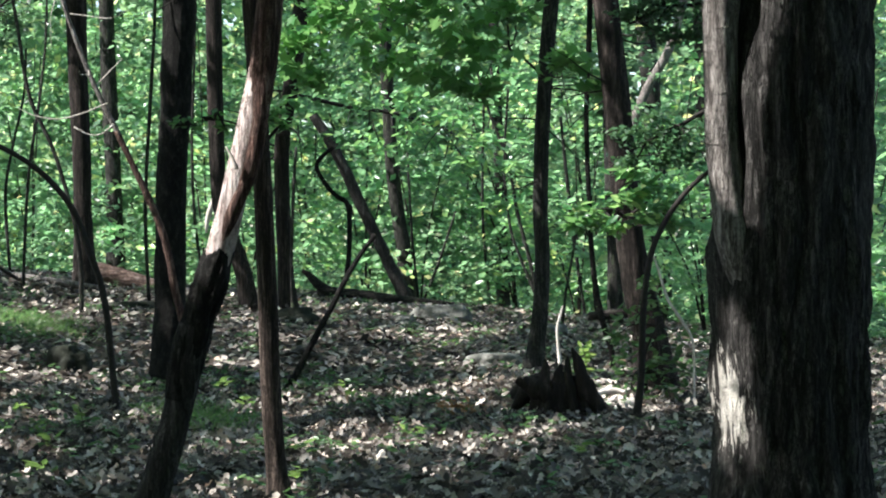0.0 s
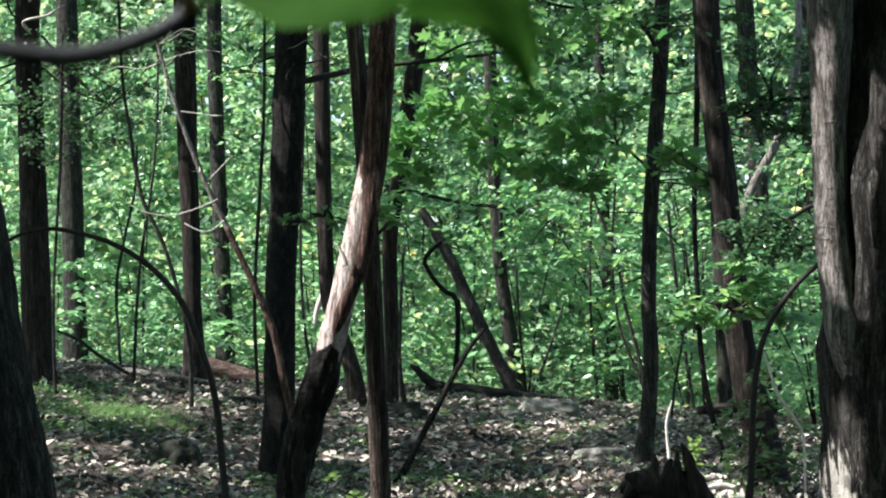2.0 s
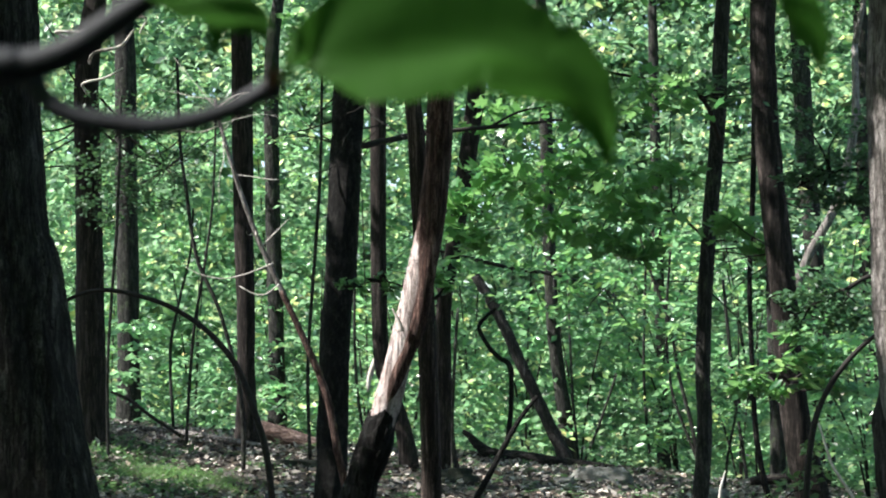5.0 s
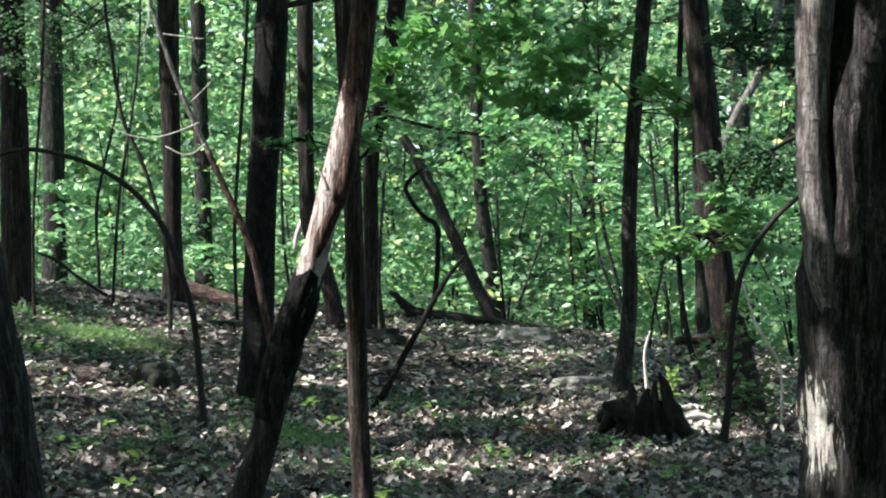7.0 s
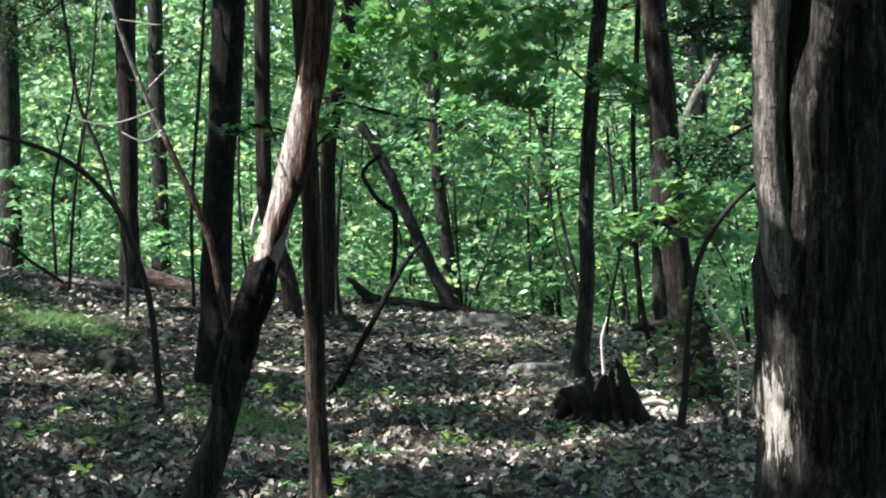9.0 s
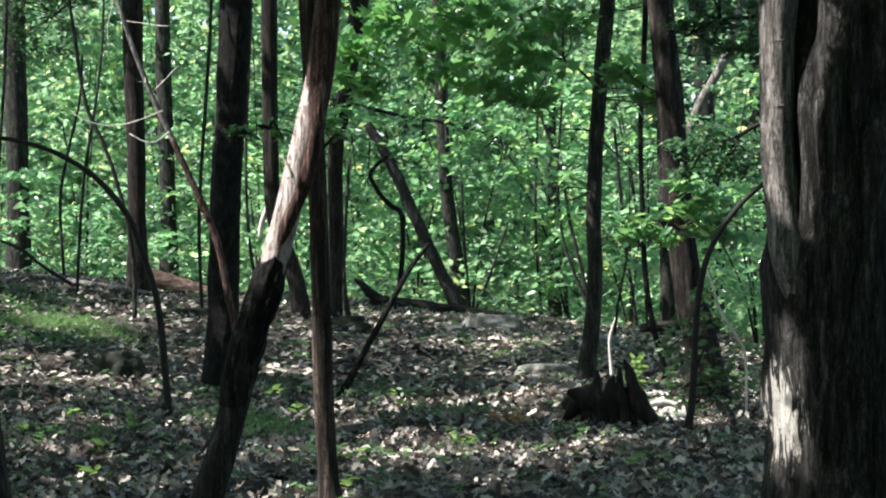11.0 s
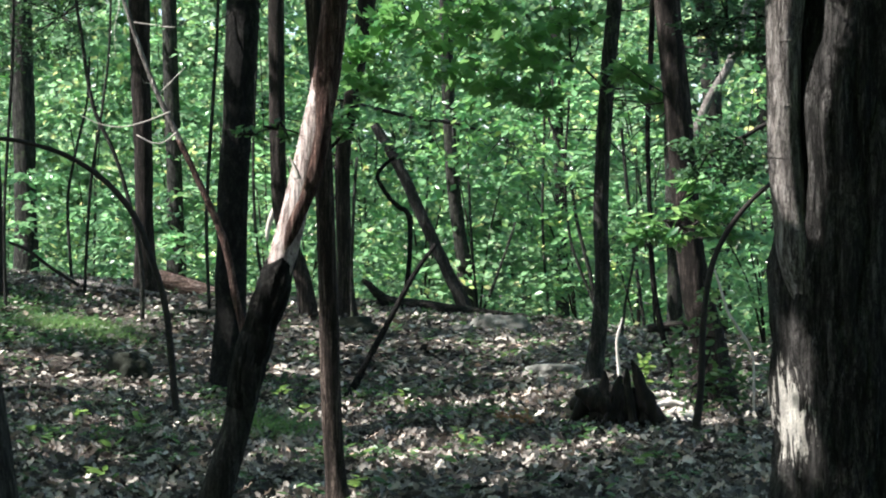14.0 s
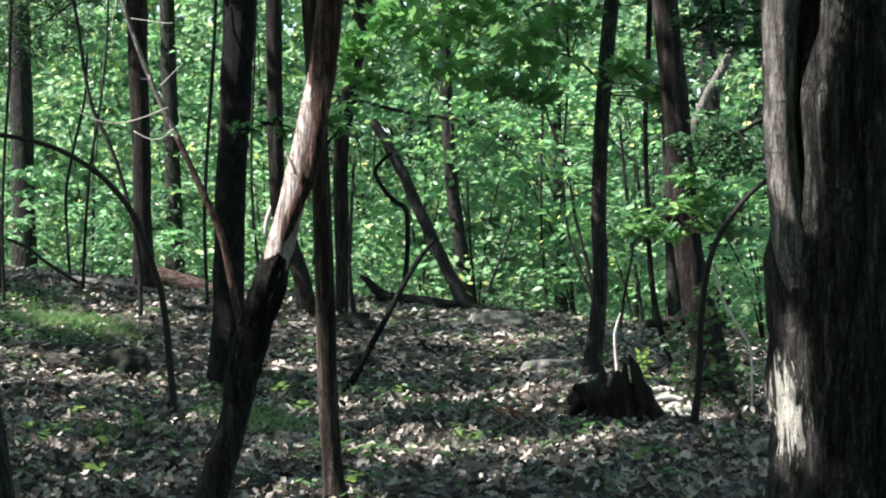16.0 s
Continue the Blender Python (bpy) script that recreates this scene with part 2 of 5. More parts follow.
def land(x, y):
    """Height of the forest floor: level near the camera, a low crest ahead that is higher on one side, then a hollow."""
    x, y = np.asarray(x, float), np.asarray(y, float)
    z = smoothstep(18, 46, y) * (0.8 - 0.095 * np.clip(x, -13, 11))
    z = z - 6.0 * smoothstep(47.5, 85, y)
    z = z + 0.035 * np.sin(x * 1.3 + y * 0.45) * np.sin(y * 0.8 - x * 0.37) + 0.02 * np.sin(x * 3.1 - y * 1.1)
    return z


def spline(pts, per):
    p = np.array(pts, float)
    p = np.vstack([2 * p[0] - p[1], p, 2 * p[-1] - p[-2]])
    out = []
    for i in range(1, len(p) - 2):
        t = np.linspace(0, 1, per, endpoint=False)[:, None]
        a, b, c, d = p[i - 1 : i + 3]
        out.append(0.5 * (2 * b + (c - a) * t + (2 * a - 5 * b + 4 * c - d) * t**2 + (3 * b - a - 3 * c + d) * t**3))
    return np.vstack(out + [p[-2:-1]])


def tube(pts, seg=12, step=0.15, rough=0.05, freq=5.0, furrow=0.0, ridges=14, twist=0.0):
    """A tapered, knobbly limb along a few points (x, y, z, radius)."""
    p = np.array(pts, float)
    span = np.linalg.norm(np.diff(p[:, :3], axis=0), axis=1).max()
    c = spline(pts, max(2, int(span / step)))
    c[:, 3] = np.maximum(c[:, 3], 0.0015)
    way = np.gradient(c[:, :3], axis=0)
    way /= np.linalg.norm(way, axis=1)[:, None] + 1e-9
    ref = np.array([0.0, 1.0, 0.0]) if abs(way[:, 1]).mean() < 0.8 else np.array([0.0, 0.0, 1.0])
    u = np.cross(way, ref)
    u /= np.linalg.norm(u, axis=1)[:, None] + 1e-9
    v = np.cross(u, way)
    ang = np.arange(seg) / seg * 2 * math.pi
    dirs = np.cos(ang)[None, :, None] * u[:, None] + np.sin(ang)[None, :, None] * v[:, None]
    rad = np.repeat(c[:, 3:4], seg, 1)
    if rough or furrow:
        k = np.ones_like(rad)
        for i in range(len(c)):
            for j in range(seg):
                q = c[i, :3] + dirs[i, j] * c[i, 3]
                n = noise.noise((q[0] * freq, q[1] * freq, q[2] * freq * 0.45))
                k[i, j] += rough * n
                if furrow:
                    a = ang[j] + twist * c[i, 2]
                    f = noise.noise((math.cos(a) * ridges / 3.0, math.sin(a) * ridges / 3.0, c[i, 2] * 1.7 + 9))
                    f2 = noise.noise((math.cos(a) * ridges, math.sin(a) * ridges, c[i, 2] * 5.0))
                    k[i, j] += furrow * (abs(f) * 1.6 - 0.35 + 0.5 * abs(f2))
        rad = rad * k
    verts = c[:, None, :3] + dirs * rad[:, :, None]
    n = len(c)
    verts = verts.reshape(-1, 3)
    i, j = np.meshgrid(np.arange(n - 1), np.arange(seg), indexing="ij")
    j2 = (j + 1) % seg
    quads = np.stack([i * seg + j, (i + 1) * seg + j, (i + 1) * seg + j2, i * seg + j2], -1).reshape(-1)
    loops = np.r_[quads, np.arange(seg), ((n - 1) * seg + np.arange(seg))[::-1]]
    sizes = np.r_[np.full((n - 1) * seg, 4), seg, seg]
    return verts, loops, sizes


def merged(shapes):
    vs, ls, ss, k = [], [], [], 0
    for v, l, s, *_ in shapes:
        vs.append(v), ls.append(np.asarray(l) + k), ss.append(s)
        k += len(v)
    return np.vstack(vs), np.concatenate(ls), np.concatenate(ss)


# Leaf blades: along the rib, across it, and up from it.
BLADE = (np.array([(0, 0, 0), (0.5, 0, -0.03), (1, 0, 0.05), (0.28, 0.22, 0.05), (0.66, 0.2, 0.06), (0.28, -0.22, 0.05), (0.66, -0.2, 0.06)]),
         [[0, 1, 4, 3], [1, 2, 4], [0, 5, 6, 1], [1, 6, 2]])
KITE = (np.array([(0, 0, 0), (0.42, 0.27, 0.06), (1, 0, 0.02), (0.42, -0.27, 0.06), (0.5, 0, -0.03)]), [[0, 4, 1], [4, 2, 1], [0, 3, 4], [3, 2, 4]])
SIMPLE = (np.array([(0, 0, 0), (0.45, 0.3, 0.06), (1, 0, 0), (0.45, -0.3, 0.06)]), [[0, 2, 1], [0, 3, 2]])
LOBED = (np.array([(0, 0, 0), (0.12, 0.42, 0.02), (0.3, 0.22, 0.03), (0.62, 0.5, 0.05), (0.6, 0.16, 0.02), (1, 0, 0.03), (0.6, -0.16, 0.02), (0.62, -0.5, 0.05), (0.3, -0.22, 0.03), (0.12, -0.42, 0.02), (0.4, 0, -0.03)]),
         [[10, 0, 1, 2], [10, 2, 3, 4], [10, 4, 5], [10, 5, 6], [10, 6, 7, 8], [10, 8, 9, 0]])
OAKLEAF = (np.array([(0, 0, 0), (0.2, 0.16, 0.06), (0.36, 0.09, 0.02), (0.52, 0.27, 0.1), (0.68, 0.12, 0.03), (0.84, 0.2, 0.1), (1, 0, 0.12), (0.84, -0.2, 0.1), (0.68, -0.12, 0.03), (0.52, -0.27, 0.1), (0.36, -0.09, 0.02), (0.2, -0.16, 0.06)]),
            [[0, 2, 1], [0, 10, 2], [0, 11, 10], [2, 10, 4], [10, 8, 4], [2, 4, 3], [10, 9, 8], [4, 8, 6], [4, 6, 5], [8, 7, 6]])


def blades(at, size, shape, tilt=0.5, droop=0.0, seed=1):
    """Leaves of one blade shape at the places given. tilt: how far their faces lean from level."""
    g = np.random.default_rng(seed)
    n = len(at)
    az = g.uniform(0, 2 * math.pi, n)
    way = np.stack([np.cos(az), np.sin(az), g.normal(-droop, tilt * 0.6, n)], -1)
    way /= np.linalg.norm(way, axis=1)[:, None]
    up = np.stack([g.normal(0, tilt, n), g.normal(0, tilt, n), np.ones(n)], -1)
    side = np.cross(up, way)
    side /= np.linalg.norm(side, axis=1)[:, None] + 1e-9
    up = np.cross(way, side)
    s = np.asarray(size) * g.uniform(0.65, 1.3, n)
    t, faces = shape
    v = t[None] * s[:, None, None]
    curl = g.uniform(0.3, 2.2, n)[:, None]
    co = np.asarray(at)[:, None] + v[..., 0:1] * way[:, None] + v[..., 1:2] * side[:, None] + (v[..., 2] * curl)[..., None] * up[:, None]
    flat = np.concatenate([np.array(f) for f in faces])
    loops = (np.arange(n)[:, None] * len(t) + flat[None]).ravel()
    return co.reshape(-1, 3), loops, np.tile([len(f) for f in faces], n)


def cloud(centres, per, flat=0.25, seed=1):
    """Places for leaves in flattened sprays round centres (x, y, z, r)."""
    g = np.random.default_rng(seed)
    c = np.repeat(np.array(centres, float), per, 0)
    d = g.normal(0, 0.5, (len(c), 3)) * [1, 1, flat]
    return c[:, :3] + d * c[:, 3:4]


# Openings in the leaf cover through which the sun reaches the ground and trunks: place and width.
GAPS = (
    [(-0.63, 12.6, 2.04, 0.105), (-0.55, 12.6, 2.34, 0.069), (-0.7, 12.6, 1.74, 0.09), (-0.76, 12.6, 1.56, 0.075)]
    + [(1.93, 12.58, 0.93, 0.045), (1.93, 12.58, 0.83, 0.075), (1.94, 12.58, 0.72, 0.084), (1.94, 12.58, 0.62, 0.075), (1.97, 12.58, 0.54, 0.054)] + [(1.97, 12.46, 1.21, 0.05), (2.02, 12.46, 1.12, 0.059), (2.06, 12.46, 1.03, 0.056), (2.09, 12.46, 0.93, 0.05), (2.13, 12.46, 0.84, 0.039)] + [(2.01, 12.42, 0.67, 0.044), (2.04, 12.42, 0.6, 0.053), (2.08, 12.42, 0.54, 0.053), (2.14, 12.42, 0.49, 0.047)] + [(1.96, 22.8, 0.96, 0.163), (1.94, 22.8, 0.77, 0.136)]
    + [(1.9, 12.4, 2.73, 0.068), (1.9, 12.4, 2.61, 0.059), (1.89, 12.4, 2.45, 0.056), (1.89, 12.4, 2.3, 0.056), (1.89, 12.4, 2.15, 0.056), (1.9, 12.4, 2, 0.059), (2.12, 12.4, 2.86, 0.068), (2.18, 12.4, 2.86, 0.044), (2.08, 12.4, 2.73, 0.059), (2.06, 12.4, 2.64, 0.038)]
    + [(-0.58, 14.8, 0.69, 0.053), (-0.58, 14.8, 0.34, 0.053), (-0.58, 14.8, 0.9, 0.05), (-0.57, 14.8, 0.5, 0.05), (-0.56, 14.8, 0.2, 0.05), (-0.58, 14.8, 1.1, 0.045)]
    + [(2.79, 25.7, 0.09, 0.337), (2.62, 23.9, 0.05, 0.256), (2.73, 23.8, 0.05, 0.17), (2.84, 27.75, 0.13, 0.198), (2.78, 24.7, 0.08, 0.206), (2.61, 24.6, 0.07, 0.176), (0.96, 18.6, 0.01, 0.111), (1.14, 18.4, 0, 0.088), (0.81, 19.25, -0, 0.101), (1.3, 23.25, 0.06, 0.094)]
    + [(-2.83, 24.5, 3.84, 0.117), (-2.59, 24.5, 3.25, 0.117), (-2.36, 24.5, 2.78, 0.087), (-3.0, 24.8, 4.3, 0.14), (-2.92, 24.8, 4.05, 0.12), (-2.75, 24.8, 3.6, 0.1), (-3.1, 24.8, 4.6, 0.14), (-3.05, 24.6, 3.06, 0.12), (-2.8, 24.6, 3.1, 0.1), (-2.7, 24.6, 2.89, 0.1)]
    + [(-4.17, 27.85, 0.32, 0.149), (-1.83, 28.1, 0.33, 0.134), (-1.29, 28.05, 0.3, 0.134), (-0.48, 24.15, 0.08, 0.173), (-0.65, 32.7, 0.49, 0.234), (0.22, 20.05, -0, 0.143), (-0.02, 21.1, 0.05, 0.126)]
    + [(1.13, 27, 4.2, 0.257), (0.94, 27, 3.62, 0.321), (0.42, 27, 3.82, 0.25)]
    + [(0.015, 1.3, 1.70, 0.034), (-0.19, 1.28, 1.745, 0.03), (0.15, 1.3, 1.735, 0.02)]
    + [(-9, 62, 7.5, 2.0), (-6.5, 62, 8, 2.0), (-11, 62, 6, 2.0), (-7.5, 66, 5, 2.0), (-4, 62, 7.5, 1.6), (-9, 70, 9, 2.2), (-12, 66, 8, 2.0), (3.5, 60, 4.5, 1.6), (5.5, 62, 3.5, 1.6)]
    + [(-0.41, 39, 4.38, 0.371), (0.8, 39, 4.01, 0.511), (1.64, 39, 3.82, 0.511), (2.1, 39, 3.45, 0.511), (2.47, 39, 3.08, 0.418), (0.15, 39, 4.2, 0.418), (1.08, 39, 3.64, 0.464)]
    + [(-4.5, 42.9, 1.5, 0.3), (-4.1, 42.9, 1.35, 0.3), (-3.5, 42.9, 1.2, 0.25)]
    + [(-8.36, 48.5, 2.54, 1.155), (-7.32, 48.5, 2.42, 1.155), (-6.17, 48.5, 2.42, 1.155), (-5.13, 48.5, 2.31, 0.924)]
    + [(-8.62, 50, 2.81, 1.429), (-7.31, 50, 2.21, 1.19), (-6.36, 50, 3.41, 1.19), (-5.17, 50, 2.45, 1.071), (-8.03, 50, 4.24, 1.19)]
    + [(-10, 58, 2.74, 1.795), (-8.34, 58, 3.3, 1.657), (-6.27, 58, 2.74, 1.657), (-10.29, 58, 5.78, 1.657)]
    + [(5.7, 50, 3.0, 0.4), (5.79, 50, 4.0, 0.4), (6.15, 50, 5.07, 0.4), (6.6, 50, 5.9, 0.35)]
    + [(2.38, 24.6, 2.06, 0.176), (2.61, 24.6, 1.97, 0.176), (2.73, 24.6, 2.14, 0.146), (3.14, 24.6, 2.14, 0.176), (2.91, 24.6, 2.14, 0.176), (3.32, 24.6, 2.09, 0.117)]
    + [(0.45, 33.9, 0.47, 0.242), (0.78, 34.35, 0.45, 0.286), (1.13, 34.8, 0.42, 0.207), (1.84, 35.85, 0.42, 0.256), (2.14, 36.6, 0.42, 0.174), (-4.73, 34.95, 0.82, 0.25), (-4.91, 34.7, 0.81, 0.165), (-4.57, 32.9, 0.68, 0.235), (1.71, 40.8, 0.58, 0.194), (-6.34, 36.8, 1.06, 0.175), (-1.11, 32.3, 0.46, 0.154), (-1.92, 36, 0.64, 0.171), (-2.37, 28.1, 0.3, 0.134), (-3.11, 27.6, 0.25, 0.164), (-4.29, 28, 0.33, 0.133), (-4.01, 27.7, 0.31, 0.132), (-1.23, 28.05, 0.3, 0.167), (-1.51, 28.25, 0.33, 0.135), (-0.54, 24.2, 0.09, 0.144), (-0.31, 24.1, 0.07, 0.115), (0.17, 19.8, -0.01, 0.118), (0.37, 20.25, -0, 0.096), (-0.12, 21.15, 0.04, 0.101)]
    + [(-4.70, 34.55, 0.80, 0.2), (-4.63, 33.19, 0.71, 0.12), (-4.22, 27.61, 0.34, 0.15), (-3.36, 27.05, 0.25, 0.15), (0.28, 19.23, 0.01, 0.09), (0.26, 21.01, 0.06, 0.1), (0.85, 17.75, 0.05, 0.07), (-1.14, 28.43, 0.34, 0.12), (-1.34, 25.85, 0.17, 0.1), (0.87, 25.93, 0.16, 0.11), (1.33, 26.31, 0.20, 0.1), (-2.68, 19.17, 0.06, 0.07), (-3.90, 24.21, 0.13, 0.1), (-2.42, 24.95, 0.22, 0.1), (-1.74, 16.67, 0.01, 0.06), (1.21, 19.43, 0.03, 0.07)]
    + [(0.55, 16.57, 0.05, 0.05), (1.00, 34.41, 0.44, 0.2), (0.67, 34.27, 0.48, 0.14), (1.39, 34.93, 0.42, 0.14), (1.78, 35.27, 0.41, 0.18), (-0.24, 36.71, 0.65, 0.12), (1.43, 19.91, 0.04, 0.06), (-4.47, 27.79, 0.34, 0.1), (-4.92, 28.85, 0.44, 0.1), (-4.3, 27.6, 0.34, 0.3), (-3.9, 26.5, 0.3, 0.22), (-4.6, 29.5, 0.45, 0.28), (-3.6, 25.0, 0.2, 0.18), (-4.5, 26.0, 0.3, 0.22), (-2.9, 27.2, 0.28, 0.16)]
)


def flecks(n, seed, far=46):
    """Small chance openings, scattered over the floor of the clearing."""
    g = np.random.default_rng(seed)
    y = np.sqrt(g.uniform(13**2, far**2, n))
    x = g.uniform(-0.24, 0.24, n) * y
    return [(a, b, float(land(a, b)), c) for a, b, c in zip(x, y, g.uniform(0.02, 0.16, n)) if math.hypot(a - 1.9, b - 23) > 1.0 and not (b < 20 and a > 0.9)]


KEY = np.array(GAPS)
GAPS = list(GAPS) + flecks(115, 21) + flecks(35, 22, 24)


def clear_of(at):
    """Whether a limb along these places would stand in one of the main openings."""
    s = np.array(SUN)
    d = np.asarray(at)[:, None] - KEY[None, :, :3]
    off = np.linalg.norm(d - (d @ s)[..., None] * s, axis=2)
    return bool((off > KEY[None, :, 3] + 0.08).all())


def open_sky(at, size):
    """Leaves that leave the openings free."""
    u = SUN.orthogonal().normalized()
    e = np.array([u, SUN.cross(u)], np.float32)
    hole = np.array(GAPS, np.float32)
    q, c = np.asarray(at, np.float32) @ e.T, hole[:, :3] @ e.T
    keep = np.ones(len(at), bool)
    for k in range(0, len(at), 20000):
        d = np.linalg.norm(q[k : k + 20000, None] - c[None], axis=2)
        keep[k : k + 20000] = (d > hole[None, :, 3] + 1.0 * size).all(1)
    return at[keep]


TREES = 0


def tree(name, label, pts, height, material, parts_seg=14, crown=3500, spread=3.6, low=6.5, leafy=None, rough=0.06, furrow=0.0, ridges=14, step=0.15, size=0.25, group="", bare=False):
    """A trunk through the points given (x, y, z, radius), carried on upwards, with limbs and a leafy crown."""
    global TREES
    TREES += 1
    g = np.random.default_rng(100 + TREES)
    pts = [tuple(q) for q in pts]
    base = pts[0]
    z = float(land(base[0], base[1]))
    if base[2] > z + 0.03:
        pts.insert(0, (base[0], base[1], z, base[3] * 1.1))
        base = pts[0]
    ob = thing(name, base[:3], label, "tree", group)
    a, b = np.array(pts[-2]), np.array(pts[-1])
    way = (b - a)[:3] / np.linalg.norm((b - a)[:3])
    way = way * 0.5 + np.array([0, 0, 0.5])
    rise = max(height - b[2], 0.5)
    top = [tuple(np.r_[b[:3] + way / way[2] * rise * k + [g.normal(0, 0.12), g.normal(0, 0.12), 0], b[3] * (1 - 0.72 * k)]) for k in (0.33, 0.66, 1.0)]
    lean = (np.array(pts[1]) - np.array(base))[:2] / max(pts[1][2] - base[2], 0.2)
    foot = (base[0] - 0.25 * lean[0], base[1] - 0.25 * lean[1], base[2] - 0.25, base[3] * 1.3)
    mid = (base[0], base[1], base[2] + 0.02, base[3] * 1.1)
    line = [foot, mid] + pts[1:]
    line = sorted(line, key=lambda q: q[2])
    part("trunk", tube(line + ([] if bare else top[:1]), parts_seg, step, rough, 4.5, furrow, ridges), material, ob)
    if bare:
        return ob
    part("upper_trunk", tube(top, 8, 0.6, 0.03), material, ob)
    tips = []
    for k in range(6):
        t = g.uniform(0.05, 0.95)
        s = np.array(top[0]) * (1 - t) + np.array(top[2]) * t
        az = g.uniform(0, 2 * math.pi)
        reach = spread * g.uniform(0.6, 1.0)
        e = s[:3] + np.array([math.cos(az) * reach, math.sin(az) * reach, reach * g.uniform(0.2, 0.7)])
        m = (s[:3] + e) / 2 + np.array([0, 0, 0.25])
        bend = spline([s[:3], m, e], 8)
        if clear_of(bend[2:]):
            part("limb", tube([(*s[:3], s[3] * 0.5), (*m, s[3] * 0.3), (*e, 0.012)], 6, 0.6, 0.04), material, ob)
        tips += [s[:3] * 0.4 + e * 0.6, e, m]
    if crown:
        c = []
        for q in tips:
            for _ in range(5):
                d = q + g.normal(0, 1, 3) * [1.1, 1.1, 0.8]
                c.append((*d, 0.75))
        at = cloud(c, max(1, crown // len(c)), 0.5, 300 + TREES)
        at = at[at[:, 2] > low]
        part("crown", blades(open_sky(at, size), size, SIMPLE, 0.7, 0.1, 500 + TREES), leafy or GREEN, ob)
    return ob


# ---- the forest floor, one sheet out to the horizon ----
def forest_floor():
    xs = np.r_[-3000, -1000, -300, -120, -60, -35, np.arange(-22, 22.01, 0.25), 35, 60, 120, 300, 1000, 3000]
    ys = np.r_[-3000, -1000, -300, -100, -40, -15, -5, np.arange(0, 10, 1.0), np.arange(10, 50, 0.25), np.arange(50, 90, 2.0), 110, 160, 300, 1000, 3000]
    x, y = np.meshgrid(xs, ys)
    z = land(x, y)
    for i in range(len(ys)):
        if 8 < ys[i] < 52:
            for j in range(len(xs)):
                z[i, j] += 0.05 * noise.noise((xs[j] * 0.9, ys[i] * 0.9, 3.0)) + 0.025 * noise.noise((xs[j] * 3.0, ys[i] * 3.0, 7.0))
    n, m = x.shape
    i, j = np.meshgrid(np.arange(n - 1), np.arange(m - 1), indexing="ij")
    quads = np.stack([i * m + j, i * m + j + 1, (i + 1) * m + j + 1, (i + 1) * m + j], -1).reshape(-1)
    single("ground", (np.stack([x, y, z], -1).reshape(-1, 3), quads, np.full((n - 1) * (m - 1), 4)), SOIL, (0, 0, 0),
           "dark forest soil rising to a low crest", "ground", kind="structure")


forest_floor()


def on_land(n, y0, y1, seed, half=0.27, pad=1.5):
    """Places on the ground in the wedge of woodland ahead."""
    g = np.random.default_rng(seed)
    y = np.sqrt(g.uniform(y0**2, y1**2, n))
    x = g.uniform(-1, 1, n) * (half * y + pad)
    return np.stack([x, y, land(x, y)], -1)


def leaf_litter():
    g = np.random.default_rng(13)
    a = on_land(35000, 11, 27, 11)
    b = on_land(40000, 27, 48, 12)
    a[:, 2] += g.uniform(0.0, 0.06, len(a))
    b[:, 2] += g.uniform(0.0, 0.09, len(b))
    near, far = blades(a, 0.108, OAKLEAF, 0.7, 0, 14), blades(b, 0.135, KITE, 0.6, 0, 15)
    single("leaf_litter", merged([near, far]), LITTER, (0, 0, 0),
           "dry brown and grey fallen leaves covering the ground", "fallen leaves", kind="stuff")


leaf_litter()

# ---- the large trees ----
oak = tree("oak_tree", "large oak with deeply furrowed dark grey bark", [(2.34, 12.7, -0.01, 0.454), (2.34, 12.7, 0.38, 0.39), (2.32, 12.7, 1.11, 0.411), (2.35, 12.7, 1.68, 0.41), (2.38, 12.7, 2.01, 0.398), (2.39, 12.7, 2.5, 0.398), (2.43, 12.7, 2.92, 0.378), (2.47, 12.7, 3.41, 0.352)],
     15, SUN_PATCH_OAK, 130, 6000, 5.0, furrow=0.14, ridges=12, step=0.05, rough=0.03)
part("side_stem", tube([(2.29, 12.68, 0.76, 0.074), (2.2, 12.62, 1.05, 0.09), (2.1, 12.54, 1.35, 0.1), (2.01, 12.5, 1.62, 0.097), (1.98, 12.5, 1.86, 0.093), (1.95, 12.5, 2.13, 0.09), (1.95, 12.5, 2.42, 0.09), (1.95, 12.5, 2.69, 0.096), (1.96, 12.5, 3.02, 0.108), (1.98, 12.5, 3.62, 0.119)] + [(2.1, 12.6, 6.5, 0.10), (1.9, 12.6, 10, 0.04)], 34, 0.075, 0.05, 7, 0.03, 9), SMOOTH_BARK, oak, "smooth grey ringed stem")

for k, (x, y, z, r) in enumerate([(1.95, 12.5, 2.3, 0.103), (1.95, 12.5, 2.45, 0.103), (1.95, 12.5, 2.17, 0.103), (1.96, 12.5, 2.04, 0.103), (1.95, 12.5, 2.6, 0.106), (1.95, 12.5, 2.38, 0.103), (1.95, 12.5, 2.72, 0.109), (1.97, 12.5, 1.95, 0.104), (1.95, 12.5, 2.53, 0.103), (1.95, 12.5, 2.11, 0.103)]):
    start, reach = 2.7 + 0.25 * (k * 7 % 4), 1.3 + 0.4 * (k * 5 % 4)
    ring = [(x + math.cos(t) * (r - 0.0145), 12.5 + math.sin(t) * (r - 0.0145), z + 0.006 * math.sin(3 * t + k), 0.004) for t in np.linspace(start, start + reach, 14)]
    part("bark_ring", tube(ring, 6, 0.02, 0.3, 40), SMOOTH_BARK, oak)

